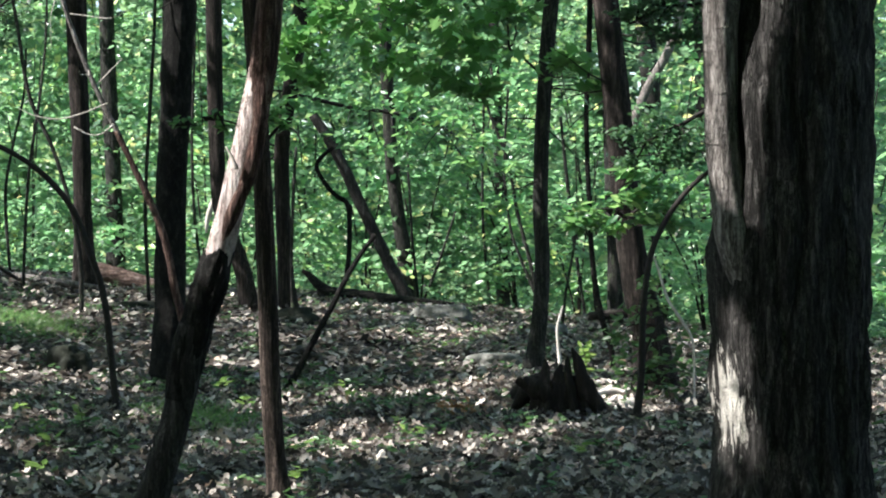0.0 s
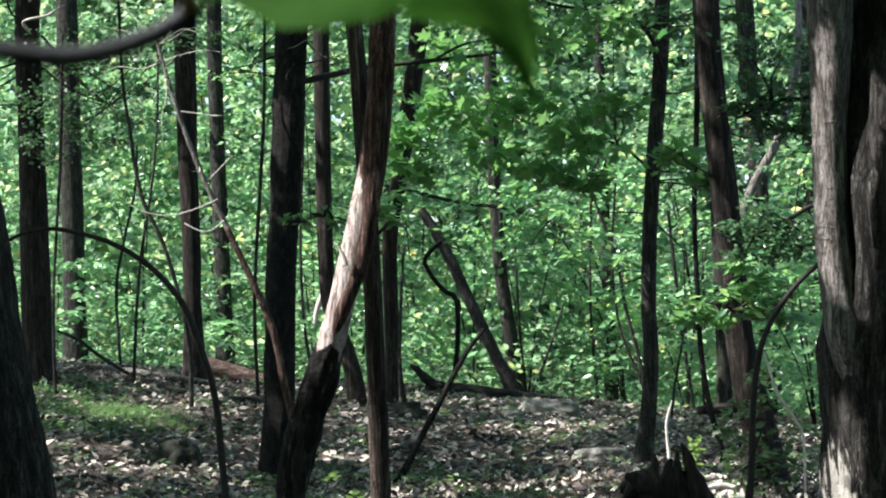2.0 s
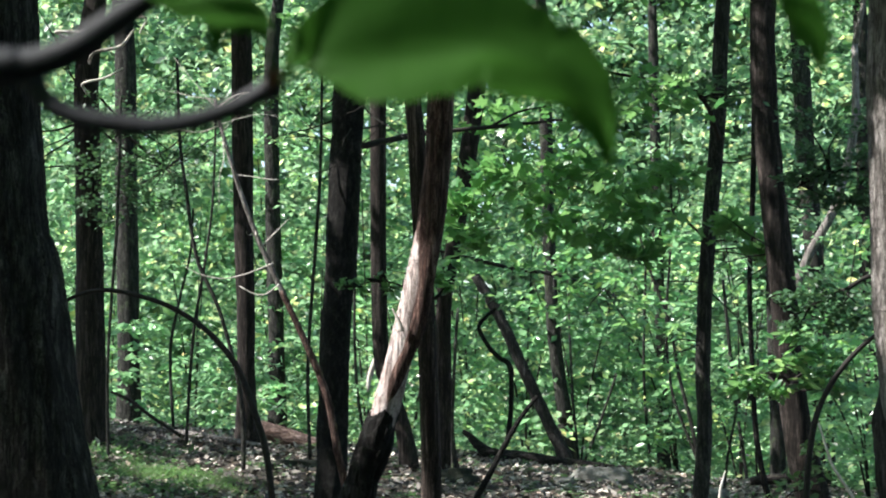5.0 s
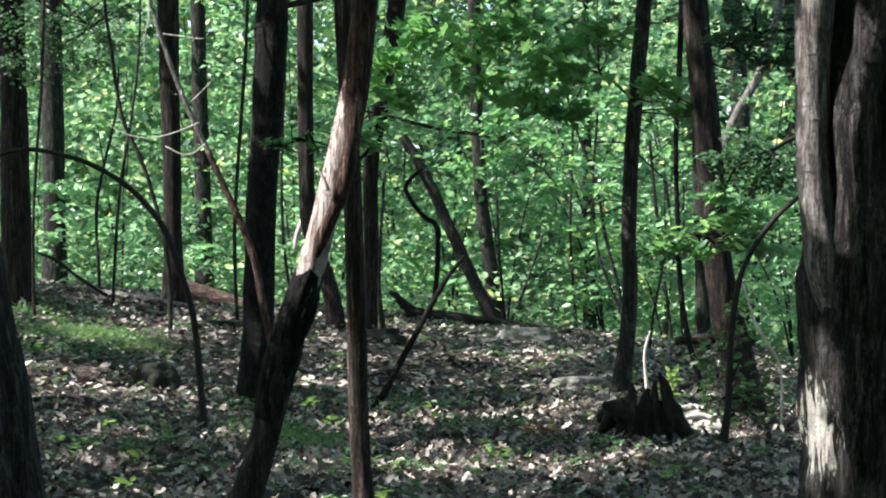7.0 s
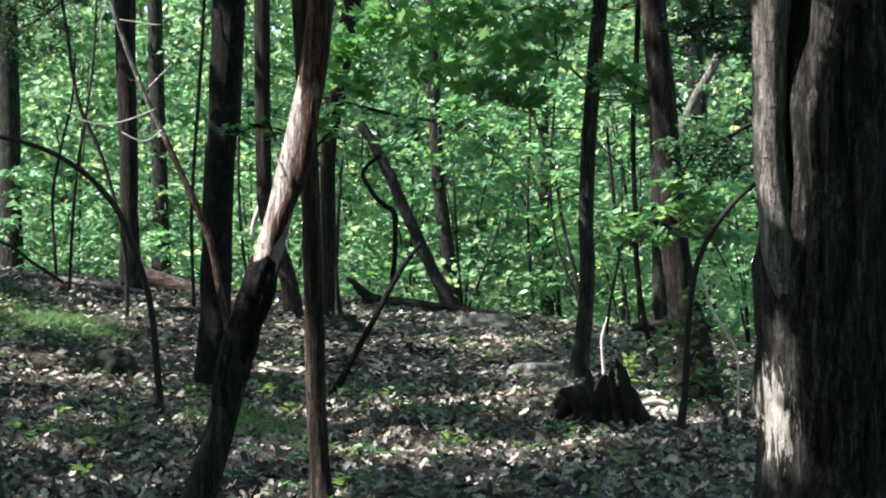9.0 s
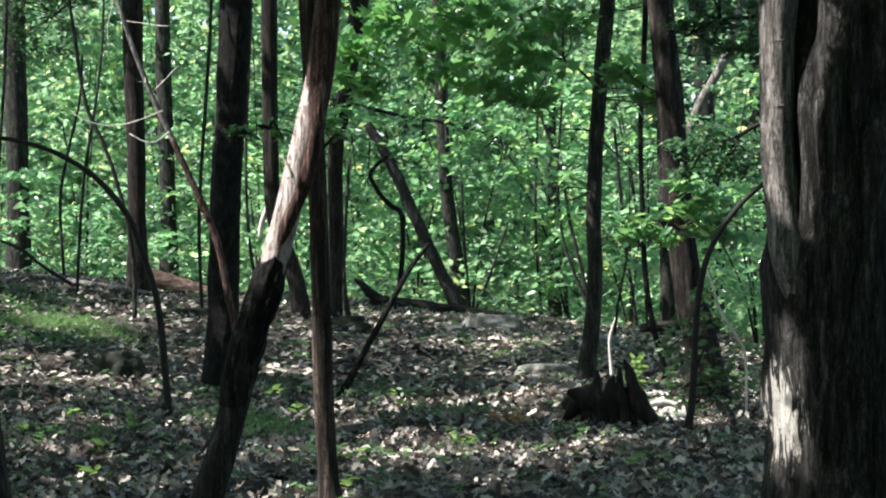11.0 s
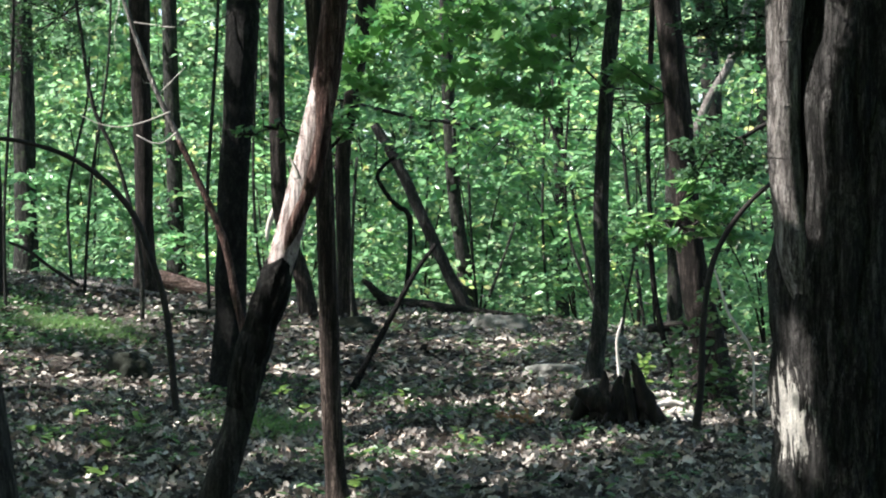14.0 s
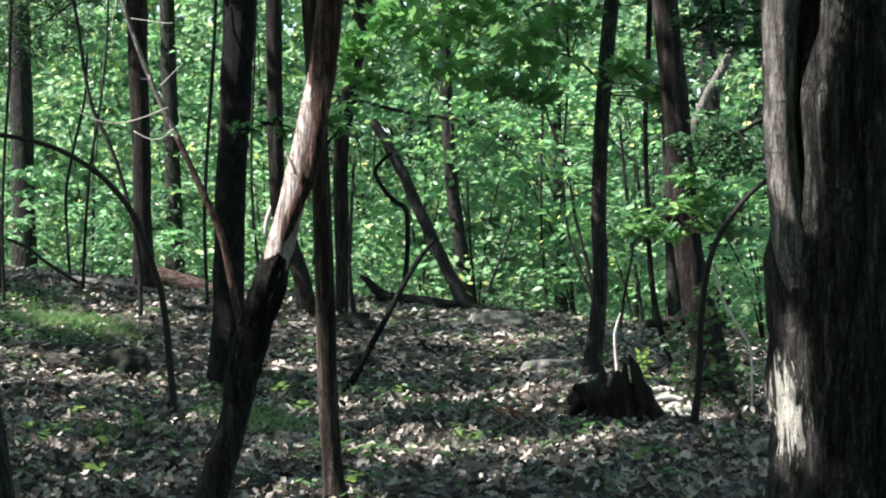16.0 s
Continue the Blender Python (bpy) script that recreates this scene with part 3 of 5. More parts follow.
near = tree("near_tree", "thick dark furrowed tree flaring at its foot", [(-1.86, 9.4, 0, 0.436), (-1.87, 9.4, 0.41, 0.336), (-1.87, 9.4, 0.67, 0.293), (-1.91, 9.4, 1.12, 0.26), (-1.97, 9.4, 1.52, 0.235), (-2.04, 9.4, 2.08, 0.213), (-2.12, 9.4, 2.78, 0.196)],
     14, OAK_BARK, 80, 5000, 4.5, furrow=0.10, ridges=11, step=0.06, rough=0.05)
cedar = tree("cedar_tree", "leaning cedar coloured pale for sun above its rough black foot", [(-1.16, 12.6, 0, 0.099), (-1.04, 12.6, 0.39, 0.081), (-0.93, 12.6, 0.78, 0.075), (-0.87, 12.6, 1.08, 0.083), (-0.84, 12.6, 1.19, 0.081)],
             1.2, OAK_BARK, 40, 0, 0.0, rough=0.16, furrow=0.10, ridges=8, step=0.03, bare=True)
part("rough_bark", tube([(-0.94, 12.6, 0.8, 0.066), (-0.9, 12.6, 0.96, 0.081), (-0.87, 12.6, 1.08, 0.09), (-0.8, 12.6, 1.29, 0.09), (-0.74, 12.6, 1.47, 0.087), (-0.7, 12.6, 1.58, 0.069), (-0.68, 12.6, 1.64, 0.045)], 44, 0.02, 0.26, 14, 0.14, 9), BLACK_BARK, cedar, "flaking black bark")
# One trunk split into a pale sunlit core and dark parts where shade falls.
part("lit_trunk", tube([(-0.77, 12.6, 1.38, 0.066), (-0.7, 12.6, 1.6, 0.07), (-0.68, 12.6, 1.68, 0.072), (-0.6, 12.6, 1.98, 0.07), (-0.53, 12.6, 2.28, 0.069), (-0.47, 12.6, 2.58, 0.064), (-0.42, 12.6, 2.97, 0.063), (-0.4, 12.6, 3.45, 0.06), (-0.4, 12.6, 4, 0.057)] + [(-0.3, 12.7, 6.0, 0.03), (-0.2, 12.7, 8.0, 0.01)], 30, 0.04, 0.09, 7, 0.04, 9), LIT_CEDAR, cedar, "cedar trunk coloured pinkish-white for full sun")
part("shaded_strip", tube([(-0.697, 12.555, 1.608, 0.023), (-0.649, 12.555, 1.745, 0.038), (-0.586, 12.555, 1.895, 0.041), (-0.535, 12.555, 2.044, 0.043), (-0.499, 12.555, 2.193, 0.044), (-0.475, 12.555, 2.343, 0.047), (-0.46, 12.555, 2.462, 0.044), (-0.45, 12.555, 2.582, 0.023)], 26, 0.03, 0.16, 9, 0.05, 7), DARK_CEDAR, cedar, "darker red-brown bark painted where the trunk is shaded")
part("shaded_upper", tube([(-0.55, 12.58, 2.16, 0.033), (-0.52, 12.59, 2.26, 0.058), (-0.49, 12.6, 2.42, 0.071), (-0.46, 12.6, 2.6, 0.073), (-0.42, 12.6, 2.97, 0.072), (-0.4, 12.6, 3.45, 0.07), (-0.4, 12.6, 4, 0.068)], 30, 0.04, 0.10, 8, 0.05, 8), DARK_CEDAR, cedar, "darker red-brown bark painted where the trunk is shaded")
part("broken_twig", tube([(-0.61, 12.5, 2.01, 0.015), (-0.63, 12.5, 2.07, 0.01), (-0.66, 12.5, 2.13, 0.004)], 8, 0.01, 0.1), PALE_WOOD, cedar)
slim = tree("slim_cedar", "slim upright cedar with shredded brown bark", [(-0.48, 14.8, 0.04, 0.078), (-0.5, 14.8, 0.27, 0.065), (-0.53, 14.8, 0.83, 0.063), (-0.54, 14.8, 1.32, 0.062), (-0.57, 14.8, 2.24, 0.058), (-0.6, 14.8, 2.77, 0.056), (-0.63, 14.8, 3.3, 0.055), (-0.66, 14.8, 3.83, 0.053)],
     8, CEDAR_BARK, 28, 1200, 2.0, rough=0.10, furrow=0.05, ridges=7, step=0.05, leafy=NEEDLE)
black = tree("black_tree", "upright tree with nearly black flaky bark", [(-2.07, 26, 0.21, 0.192), (-2.05, 26, 0.7, 0.17), (-2.02, 26, 1.19, 0.167), (-2, 26, 2.18, 0.167), (-1.93, 26, 3.42, 0.167), (-1.87, 26, 4.66, 0.173), (-1.81, 26, 5.91, 0.167)],
     13, BLACK_BARK, 32, 4000, 3.6, rough=0.10, furrow=0.06, ridges=9, step=0.08)
dark_tree = tree("dark_tree", "slim dark tree beside the rotten stump", [(2.08, 28, 0.18, 0.133), (2.11, 28, 0.43, 0.113), (2.17, 28, 0.9, 0.097), (2.21, 28, 1.57, 0.09), (2.19, 28, 2.23, 0.09), (2.26, 28, 3.57, 0.09), (2.38, 28, 4.91, 0.093), (2.45, 28, 6.25, 0.09)],
     12, GREY_BARK, 24, 3500, 3.2, rough=0.07, step=0.1)
crooked_tree = tree("crooked_tree", "brown tree bending over a leafy foot", [(3.24, 25.5, -0.06, 0.288), (3.2, 25.5, 0.41, 0.219), (3.13, 25.5, 0.83, 0.182), (3.03, 25.5, 1.32, 0.164), (2.94, 25.5, 1.93, 0.152), (2.87, 25.5, 2.78, 0.146), (2.81, 25.5, 3.51, 0.14), (2.72, 25.5, 4.48, 0.14), (2.67, 25.5, 5.58, 0.137)],
     13, RED_BARK, 28, 4500, 3.8, rough=0.07, furrow=0.05, ridges=8, step=0.08)
edge_tree = tree("edge_tree", "dark trunk with one pale weathered side", [(-6.78, 38, 1.23, 0.299), (-6.82, 38, 1.77, 0.262), (-6.86, 38, 3.4, 0.235), (-6.9, 38, 5.21, 0.213), (-6.94, 38, 7.49, 0.199)],
     14, RED_BARK, 24, 4000, 3.6, rough=0.06, step=0.12)
leaning_tree = tree("leaning_tree", "slim leaning grey-brown tree on the crest", [(-1.13, 39.5, 0.77, 0.169), (-1.17, 39.5, 1.59, 0.132), (-1.2, 39.5, 3.48, 0.127), (-1.05, 39.5, 4.42, 0.132), (-0.89, 39.5, 5.46, 0.15), (-0.73, 39.5, 6.49, 0.15), (-0.56, 39.5, 8.01, 0.15)],
     13, RED_BARK, 20, 3500, 3.4, rough=0.06, step=0.15)
crest_tree = tree("crest_tree", "slim brown tree on the crest", [(-1.73, 38.6, 0.81, 0.156), (-1.82, 38.6, 1.41, 0.138), (-2.06, 38.6, 2.14, 0.133), (-2.2, 38.6, 2.7, 0.129), (-2.24, 38.6, 4.35, 0.129), (-2.25, 38.6, 6.2, 0.133), (-2.24, 38.6, 8.04, 0.129)],
     13, RED_BARK, 18, 3500, 3.4, rough=0.05, step=0.15)
twin = tree("twin_tree", "dark reddish tree on the crest", [(-4.68, 41.3, 1.16, 0.226), (-4.7, 41.3, 2.19, 0.167), (-4.72, 41.3, 3.57, 0.162), (-4.77, 41.3, 5.04, 0.172), (-4.79, 41.3, 6.52, 0.187), (-4.83, 41.3, 8.5, 0.182)],
     13, RED_BARK, 20, 3500, 3.4, rough=0.06, step=0.15)
tree("mossy_tree", "grey-green mossy tree beyond the crest", [(-8.17, 50, 1.36, 0.274), (-8.19, 50, 2.81, 0.238), (-8.22, 50, 4.6, 0.238), (-8.27, 50, 6.39, 0.238), (-8.33, 50, 9.38, 0.226)],
     15, GREY_BARK, 18, 3500, 3.4, rough=0.06, step=0.2)
tree("far_tree", "grey trunk half hidden in undergrowth", [(-5.53, 55, 1.57, 0.236), (-5.55, 55, 2.94, 0.19), (-5.58, 55, 4.25, 0.183), (-5.67, 55, 6.88, 0.177), (-5.7, 55, 10.16, 0.17)],
     15, GREY_BARK, 14, 3000, 3.4, rough=0.05, step=0.25)
tree("far_tree", "dark grey trunk half hidden in undergrowth", [(1.07, 48, 0.84, 0.194), (0.96, 48, 1.84, 0.143), (0.81, 48, 2.99, 0.137), (0.73, 48, 3.9, 0.131), (0.65, 48, 6.08, 0.131), (0.6, 48, 9.06, 0.126)],
     14, GREY_BARK, 14, 3000, 3.2, rough=0.06, step=0.2)
tree("far_tree", "pale grey trunk behind hanging leaves", [(4.37, 40, 0.43, 0.143), (4.37, 40, 1.6, 0.124), (4.34, 40, 2.74, 0.119), (4.31, 40, 4.46, 0.114), (4.26, 40, 7.32, 0.11)],
     13, GREY_BARK, 14, 2500, 3.0, rough=0.05, step=0.2)
tree("far_tree", "dark grey trunk half hidden in undergrowth", [(8.78, 58, -0.29, 0.276), (8.65, 58, 3.02, 0.235), (8.57, 58, 7.17, 0.221), (8.53, 58, 10.64, 0.207)],
     15, GREY_BARK, 14, 3000, 3.4, rough=0.05, step=0.3)
tree("far_tree", "dark grey trunk half hidden in undergrowth", [(3.35, 54, 0.47, 0.167), (3.32, 54, 2.91, 0.129), (3.24, 54, 5.49, 0.122), (3.17, 54, 10.01, 0.116)],
     14, GREY_BARK, 12, 2500, 3.0, rough=0.05, step=0.3)
tree("far_tree", "dark grey trunk half hidden in undergrowth", [(7.21, 56, 0.83, 0.267), (7.12, 56, 4.3, 0.227), (6.89, 56, 7.51, 0.227), (6.76, 56, 10.32, 0.213)],
     15, GREY_BARK, 14, 3000, 3.4, rough=0.05, step=0.3)

# Trees added out of sight round the clearing to shade it.
for k, (x, y) in enumerate([(-6, 6), (-10, 12), (-13, 19), (-11, 27), (-16, 33), (-14, 41), (-9, 2), (7, 8), (10, 18), (9, 29), (12, 38), (4, -4), (-3, -6), (-19, 24), (-18, 13), (-20, 46), (-6.2, 13.8), (-7.5, 16.5), (-9.5, 21.5), (-8.5, 31), (2.8, 4.5), (-2.9, 4.0), (0.5, -3.5), (6, -1)]):
    z = float(land(x, y))
    tree("shade_tree", "unseen tall oak added to shade the clearing", [(x, y, z, 0.24), (x + 0.1, y, z + 2, 0.2), (x, y + 0.1, z + 5, 0.18)], 12 + k % 3, OAK_BARK, 12, 11500, 4.8, 6.0, rough=0.06, step=0.4, size=0.24, group="trees round the clearing")

# ---- the slanting dead pole, vines and bent saplings ----
def lone(name, label, category, material, lines, seg=8, step=0.1, rough=0.1, names=None, group="", foot=None):
    if name == "fallen_branch":
        lines = [[(x, y, z + 0.05, r) for x, y, z, r in q] for q in lines]
    low = foot or min(lines[0], key=lambda q: q[2])
    z = float(land(low[0], low[1]))
    if low is lines[0][0] and low[2] > z + 0.03 and max(q[2] for q in lines[0]) > low[2] + 0.6:
        lines[0].insert(0, (low[0], low[1], z - 0.06, low[3]))
    base = (low[0], low[1], min(z, low[2]))
    ob = thing(name, base, label, category, group)
    for k, line in enumerate(lines):
        part((names or ["stem"] + ["branch"] * 20)[k], tube(line, seg, step, rough, 9), material, ob)
    return ob


lone("dead_pole", "grey dead trunk leaning across the crest", "dead tree", OAK_BARK,
     [[(1.0, 46, 0.72, 0.172), (0.88, 46, 1.07, 0.141), (0.69, 46, 1.44, 0.122), (0.45, 46, 1.97, 0.116), (0.14, 46, 2.63, 0.114), (-0.16, 46, 3.31, 0.110), (-0.47, 46, 3.92, 0.105), (-0.79, 46, 4.44, 0.090)]], 14)
lone("arched_sapling", "thin dark sapling bent over in an arch", "sapling", TWIG,
     [[(-2.33, 23.2, 0.04, 0.041), (-2.36, 23.2, 0.45, 0.036), (-2.44, 23.2, 1.22, 0.033), (-2.59, 23.2, 1.72, 0.033), (-2.75, 23.2, 2.11, 0.03), (-3.03, 23.2, 2.44, 0.028), (-3.39, 23.2, 2.68, 0.025), (-3.78, 23.2, 2.81, 0.022), (-4.09, 23.2, 2.85, 0.022), (-4.39, 23.2, 2.77, 0.019), (-4.66, 23.2, 2.56, 0.017)], [(-4.09, 23.2, 2.85, 0.017), (-4.07, 23.2, 3.02, 0.011), (-4.06, 23.2, 3.13, 0.008)]], 10)
# The upper stem takes a paler bark to paint the sun on it.
sap = lone("dead_sapling", "thin dead stem coloured pale above for sunlight, leaning on the black tree", "dead tree", SMOOTH_BARK,
     [[(-2.43, 24.8, 2.88, 0.031), (-2.51, 24.8, 3.04, 0.029), (-2.68, 24.8, 3.4, 0.027), (-2.86, 24.8, 3.86, 0.024), (-3, 24.8, 4.28, 0.022), (-3.12, 24.8, 4.69, 0.02), (-3.18, 24.8, 4.96, 0.018)]], 10, names=["upper_stem"], foot=[(-1.68, 24.8, 0.17, 0.053)][0])
for line in ([(-2.53, 24.6, 3.21, 0.0093), (-2.78, 24.6, 3.11, 0.0074), (-3.04, 24.6, 3.05, 0.0074), (-3.28, 24.6, 3.09, 0.0056), (-3.45, 24.6, 3.17, 0.0037)], [(-2.47, 24.6, 2.99, 0.0093), (-2.6, 24.6, 2.89, 0.0074), (-2.73, 24.6, 2.89, 0.0074), (-2.88, 24.6, 2.97, 0.0056)], [(-3.12, 24.8, 4.69, 0.0093), (-3.34, 24.8, 4.61, 0.0074), (-3.57, 24.8, 4.64, 0.0056), (-3.75, 24.8, 4.58, 0.0037)], [(-3.16, 24.8, 4.87, 0.0093), (-2.92, 24.8, 5.02, 0.0074), (-2.75, 24.8, 4.99, 0.0037)], [(-2.68, 24.8, 3.4, 0.0074), (-2.57, 24.8, 3.51, 0.0056), (-2.39, 24.8, 3.69, 0.0037)]):
    part("branch", tube(line, 7, 0.05, 0.1), PALE_WOOD, sap, "bleached thin branch")
part("stem", tube([(-1.68, 24.8, 0.17, 0.045), (-1.78, 24.8, 0.85, 0.042), (-1.87, 24.8, 1.26, 0.04), (-1.96, 24.8, 1.74, 0.038), (-2.09, 24.8, 2.12, 0.036), (-2.27, 24.8, 2.52, 0.034), (-2.46, 24.8, 2.93, 0.031)], 12, 0.06, 0.1, 9), DARK_CEDAR, sap, "reddish lower stem")
lone("bent_sapling", "small black dead sapling with a crooked branch", "sapling", BLACK_BARK,
     [[(-0.77, 25.85, 0.15, 0.046), (-0.65, 25.85, 0.34, 0.043), (-0.49, 25.85, 0.64, 0.037), (-0.27, 25.85, 1.04, 0.034), (-0.09, 25.85, 1.38, 0.031), (0.07, 25.85, 1.64, 0.025), (0.23, 25.85, 1.84, 0.022)], [(-0.1, 26.6, 1.36, 0.029), (-0.06, 26.6, 1.75, 0.029), (-0.07, 26.6, 2.17, 0.029), (-0.18, 26.6, 2.27, 0.029), (-0.3, 26.6, 2.39, 0.025), (-0.42, 26.6, 2.61, 0.025), (-0.35, 26.6, 2.73, 0.022), (-0.23, 26.6, 2.83, 0.019)]], 8)
lone("hanging_vine", "thin dark vine climbing out of sight", "vine", BLACK_BARK,
     [[(3.12, 29, 0.41, 0.035), (3.01, 29, 0.81, 0.038), (2.91, 29, 1.43, 0.035), (2.87, 29, 2.26, 0.031), (2.85, 29, 3.3, 0.031), (2.9, 29, 4.33, 0.035), (2.92, 29, 5.03, 0.035), (2.95, 29, 6.28, 0.035)] + [(3.0, 28.5, 8.0, 0.03), (3.2, 27.5, 10.0, 0.02)]], 8)
lone("arched_sapling", "thin dark sapling bent towards the oak", "sapling", TWIG,
     [[(2.58, 22, -0.02, 0.047), (2.63, 22, 0.3, 0.037), (2.65, 22, 0.56, 0.034), (2.67, 22, 1.03, 0.031), (2.74, 22, 1.53, 0.029), (2.88, 22, 1.87, 0.026), (3.08, 22, 2.14, 0.024), (3.29, 22, 2.33, 0.021), (3.49, 22, 2.47, 0.016)], [(2.65, 22, 0.56, 0.016), (2.75, 22, 0.82, 0.01), (2.88, 22, 0.98, 0.008)]], 10)
lone("leaning_stick", "thin bleached stick leaning by the brown tree", "stick", PALE_WOOD, [[(3.42, 24, 0.59, 0.01257), (3.39, 24, 0.75, 0.01486), (3.33, 24, 0.86, 0.016), (3.24, 24, 1, 0.016), (3.16, 24, 1.13, 0.01486), (3.08, 24, 1.39, 0.01257), (3.01, 24, 1.61, 0.008001)]], 6)
for lab, line in (
    ("crooked dark sapling", [(-4.02, 35, 1.08, 0.05), (-4.03, 35, 1.58, 0.046), (-4.12, 35, 2.25, 0.042), (-4.4, 35, 3.25, 0.042), (-4.74, 35, 4.04, 0.042), (-4.91, 35, 5.09, 0.037), (-5, 35, 5.76, 0.033), (-5.05, 35, 7.01, 0.033)]),
    ("thin dark sapling", [(-5.56, 40, 1.14, 0.043), (-5.54, 40, 1.79, 0.038), (-5.45, 40, 3.12, 0.038), (-5.26, 40, 4.36, 0.033), (-5.14, 40, 5.41, 0.029), (-5.1, 40, 6.94, 0.024)]),
    ("thin dark sapling", [(-6.35, 44, 1.29, 0.042), (-6.43, 44, 2.86, 0.042), (-6.28, 44, 3.81, 0.037), (-6.07, 44, 4.75, 0.031), (-6.02, 44, 5.59, 0.026)]),
    ("thin dark sapling", [(-6.2, 36, 1.07, 0.039), (-6.22, 36, 2.44, 0.034), (-6.16, 36, 3.64, 0.034), (-6.09, 36, 4.85, 0.034), (-6.06, 36, 6.57, 0.03)]),
    ("thin sapling", [(-3.37, 38.85, 0.95, 0.042), (-3.41, 38.85, 2.52, 0.042), (-3.3, 38.85, 4.37, 0.042), (-3.22, 38.85, 5.67, 0.037), (-3.19, 38.85, 7.62, 0.032)]),
    ("thin pale-edged sapling", [(-1, 37.7, 0.69, 0.04), (-1.01, 37.7, 1.59, 0.036), (-0.97, 37.7, 2.67, 0.036), (-0.92, 37.7, 3.39, 0.031)]),
    ("thin forked sapling", [(3.51, 46, 0.51, 0.055), (3.42, 46, 1.39, 0.055), (3.15, 46, 2.49, 0.049), (2.98, 46, 3.47, 0.044), (2.59, 46, 4.57, 0.038), (2.37, 46, 5.34, 0.027)]),
    ("thin sapling", [(4.47, 46, 0.24, 0.049), (4.38, 46, 0.95, 0.049), (4.21, 46, 2.16, 0.049), (4.12, 46, 3.14, 0.049), (4.01, 46, 4.35, 0.038)]),
    ("thin sapling", [(3.57, 46, 0.41, 0.044), (3.46, 46, 0.95, 0.044), (3.02, 46, 2.16, 0.038), (2.91, 46, 3.47, 0.038), (3, 46, 4.9, 0.033)]),
    ("thin sapling", [(1.3, 47, 0.72, 0.039), (1.58, 47, 1.39, 0.039), (1.86, 47, 2.17, 0.034), (1.99, 47, 2.56, 0.028)]),
    ("thin sapling", [(2.72, 48, 0.59, 0.04), (2.61, 48, 1.84, 0.04), (2.58, 48, 2.99, 0.04), (2.64, 48, 5.05, 0.034)]),
    ("thin sapling", [(1.22, 46, 0.73, 0.033), (1.11, 46, 1.94, 0.033), (1.05, 46, 3.14, 0.033), (1.01, 46, 4.35, 0.027)]),
    ("thin forked sapling", [(3.48, 40, 0.45, 0.038), (3.54, 40, 1.02, 0.033), (3.66, 40, 1.6, 0.029), (3.75, 40, 2.17, 0.024)]),
    ("thin sapling", [(-2.9, 48, 0.7, 0.046), (-3.19, 48, 2.07, 0.046), (-3.27, 48, 3.9, 0.04), (-3.19, 48, 5.96, 0.034), (-3.12, 48, 8.49, 0.034)]),
):
    lone("sapling", lab + " on the crest", "sapling", GREY_BARK, [[(x, y, z, 0.75 * r) for x, y, z, r in line]], 7, 0.2, 0.08, group="saplings on the crest")

# ---- dead wood ----
lone("fallen_log", "dark fallen trunk with a forked limb along the crest", "log", LOG_WOOD,
     [[(-1.58, 45, 0.68, 0.15), (-1.04, 45, 0.81, 0.172), (-0.51, 45, 0.92, 0.165), (0.08, 45, 0.91, 0.145), (0.78, 45, 0.83, 0.116), (1.64, 45, 0.74, 0.086), (2.55, 45, 0.62, 0.055)], [(-0.4, 44.8, 1.0, 0.117), (-0.58, 44.8, 1.06, 0.1), (-0.74, 44.8, 1.19, 0.085), (-0.88, 44.8, 1.34, 0.066), (-1.01, 44.8, 1.43, 0.035)]], 14, names=["stem", "branch"])
lone("fallen_log", "broken reddish log lying on the crest", "log", RED_LOG, [[(-4.9, 43, 1.56, 0.072), (-4.75, 43, 1.5, 0.154), (-4.24, 43, 1.34, 0.174), (-3.62, 43, 1.13, 0.174), (-3.11, 43, 0.97, 0.133)]], 14)
lone("fallen_branch", "pale bare branch lying along the crest", "branch", SMOOTH_BARK, [[(-6.74, 42, 1.46, 0.03), (-6.02, 41.85, 1.37, 0.05), (-5.1, 40.9, 1.25, 0.055), (-4.3, 40.65, 1.12, 0.045)]], 6)
lone("fallen_branch", "dead stick leaning out of the undergrowth", "branch", TWIG, [[(-6.85, 40, 2.05, 0.024), (-6.51, 40, 1.9, 0.029), (-6.13, 40, 1.61, 0.029), (-5.66, 40, 1.31, 0.029)]], 6)
lone("fallen_branch", "forked dark branch on the leaf litter", "branch", TWIG, [[(-4.42, 25.65, 0.24, 0.031), (-4.07, 26.15, 0.25, 0.031), (-3.63, 25.45, 0.18, 0.03), (-3.15, 23.25, 0.12, 0.025), (-2.81, 21.85, 0.03, 0.021)], [(-3.72, 25.8, 0.2, 0.022), (-3.68, 26.7, 0.24, 0.019), (-3.65, 27.6, 0.29, 0.013)]], 7)
lone("fallen_branch", "rotting branch on the leaf litter", "branch", LOG_WOOD, [[(-1.07, 31.35, 0.42, 0.045), (-0.68, 30.3, 0.36, 0.051), (-0.25, 28.8, 0.25, 0.041)]], 8)
lone("fallen_branch", "rotting branch on the leaf litter", "branch", LOG_WOOD, [[(0.05, 32.25, 0.44, 0.031), (0.43, 32.45, 0.4, 0.046), (0.82, 32.55, 0.36, 0.039)]], 8)
lone("fallen_branch", "grey stick on the leaf litter", "branch", TWIG, [[(2.91, 23.7, 0.05, 0.025), (3.04, 22.6, -0, 0.027), (3.14, 21, 0, 0.023), (3.25, 19.9, 0.03, 0.017)]], 7)
lone("fallen_branch", "grey stick on the leaf litter", "branch", TWIG, [[(2.18, 20.35, 0, 0.015), (2.5, 19.6, -0.03, 0.016), (2.76, 18.55, -0.01, 0.013)]], 7)
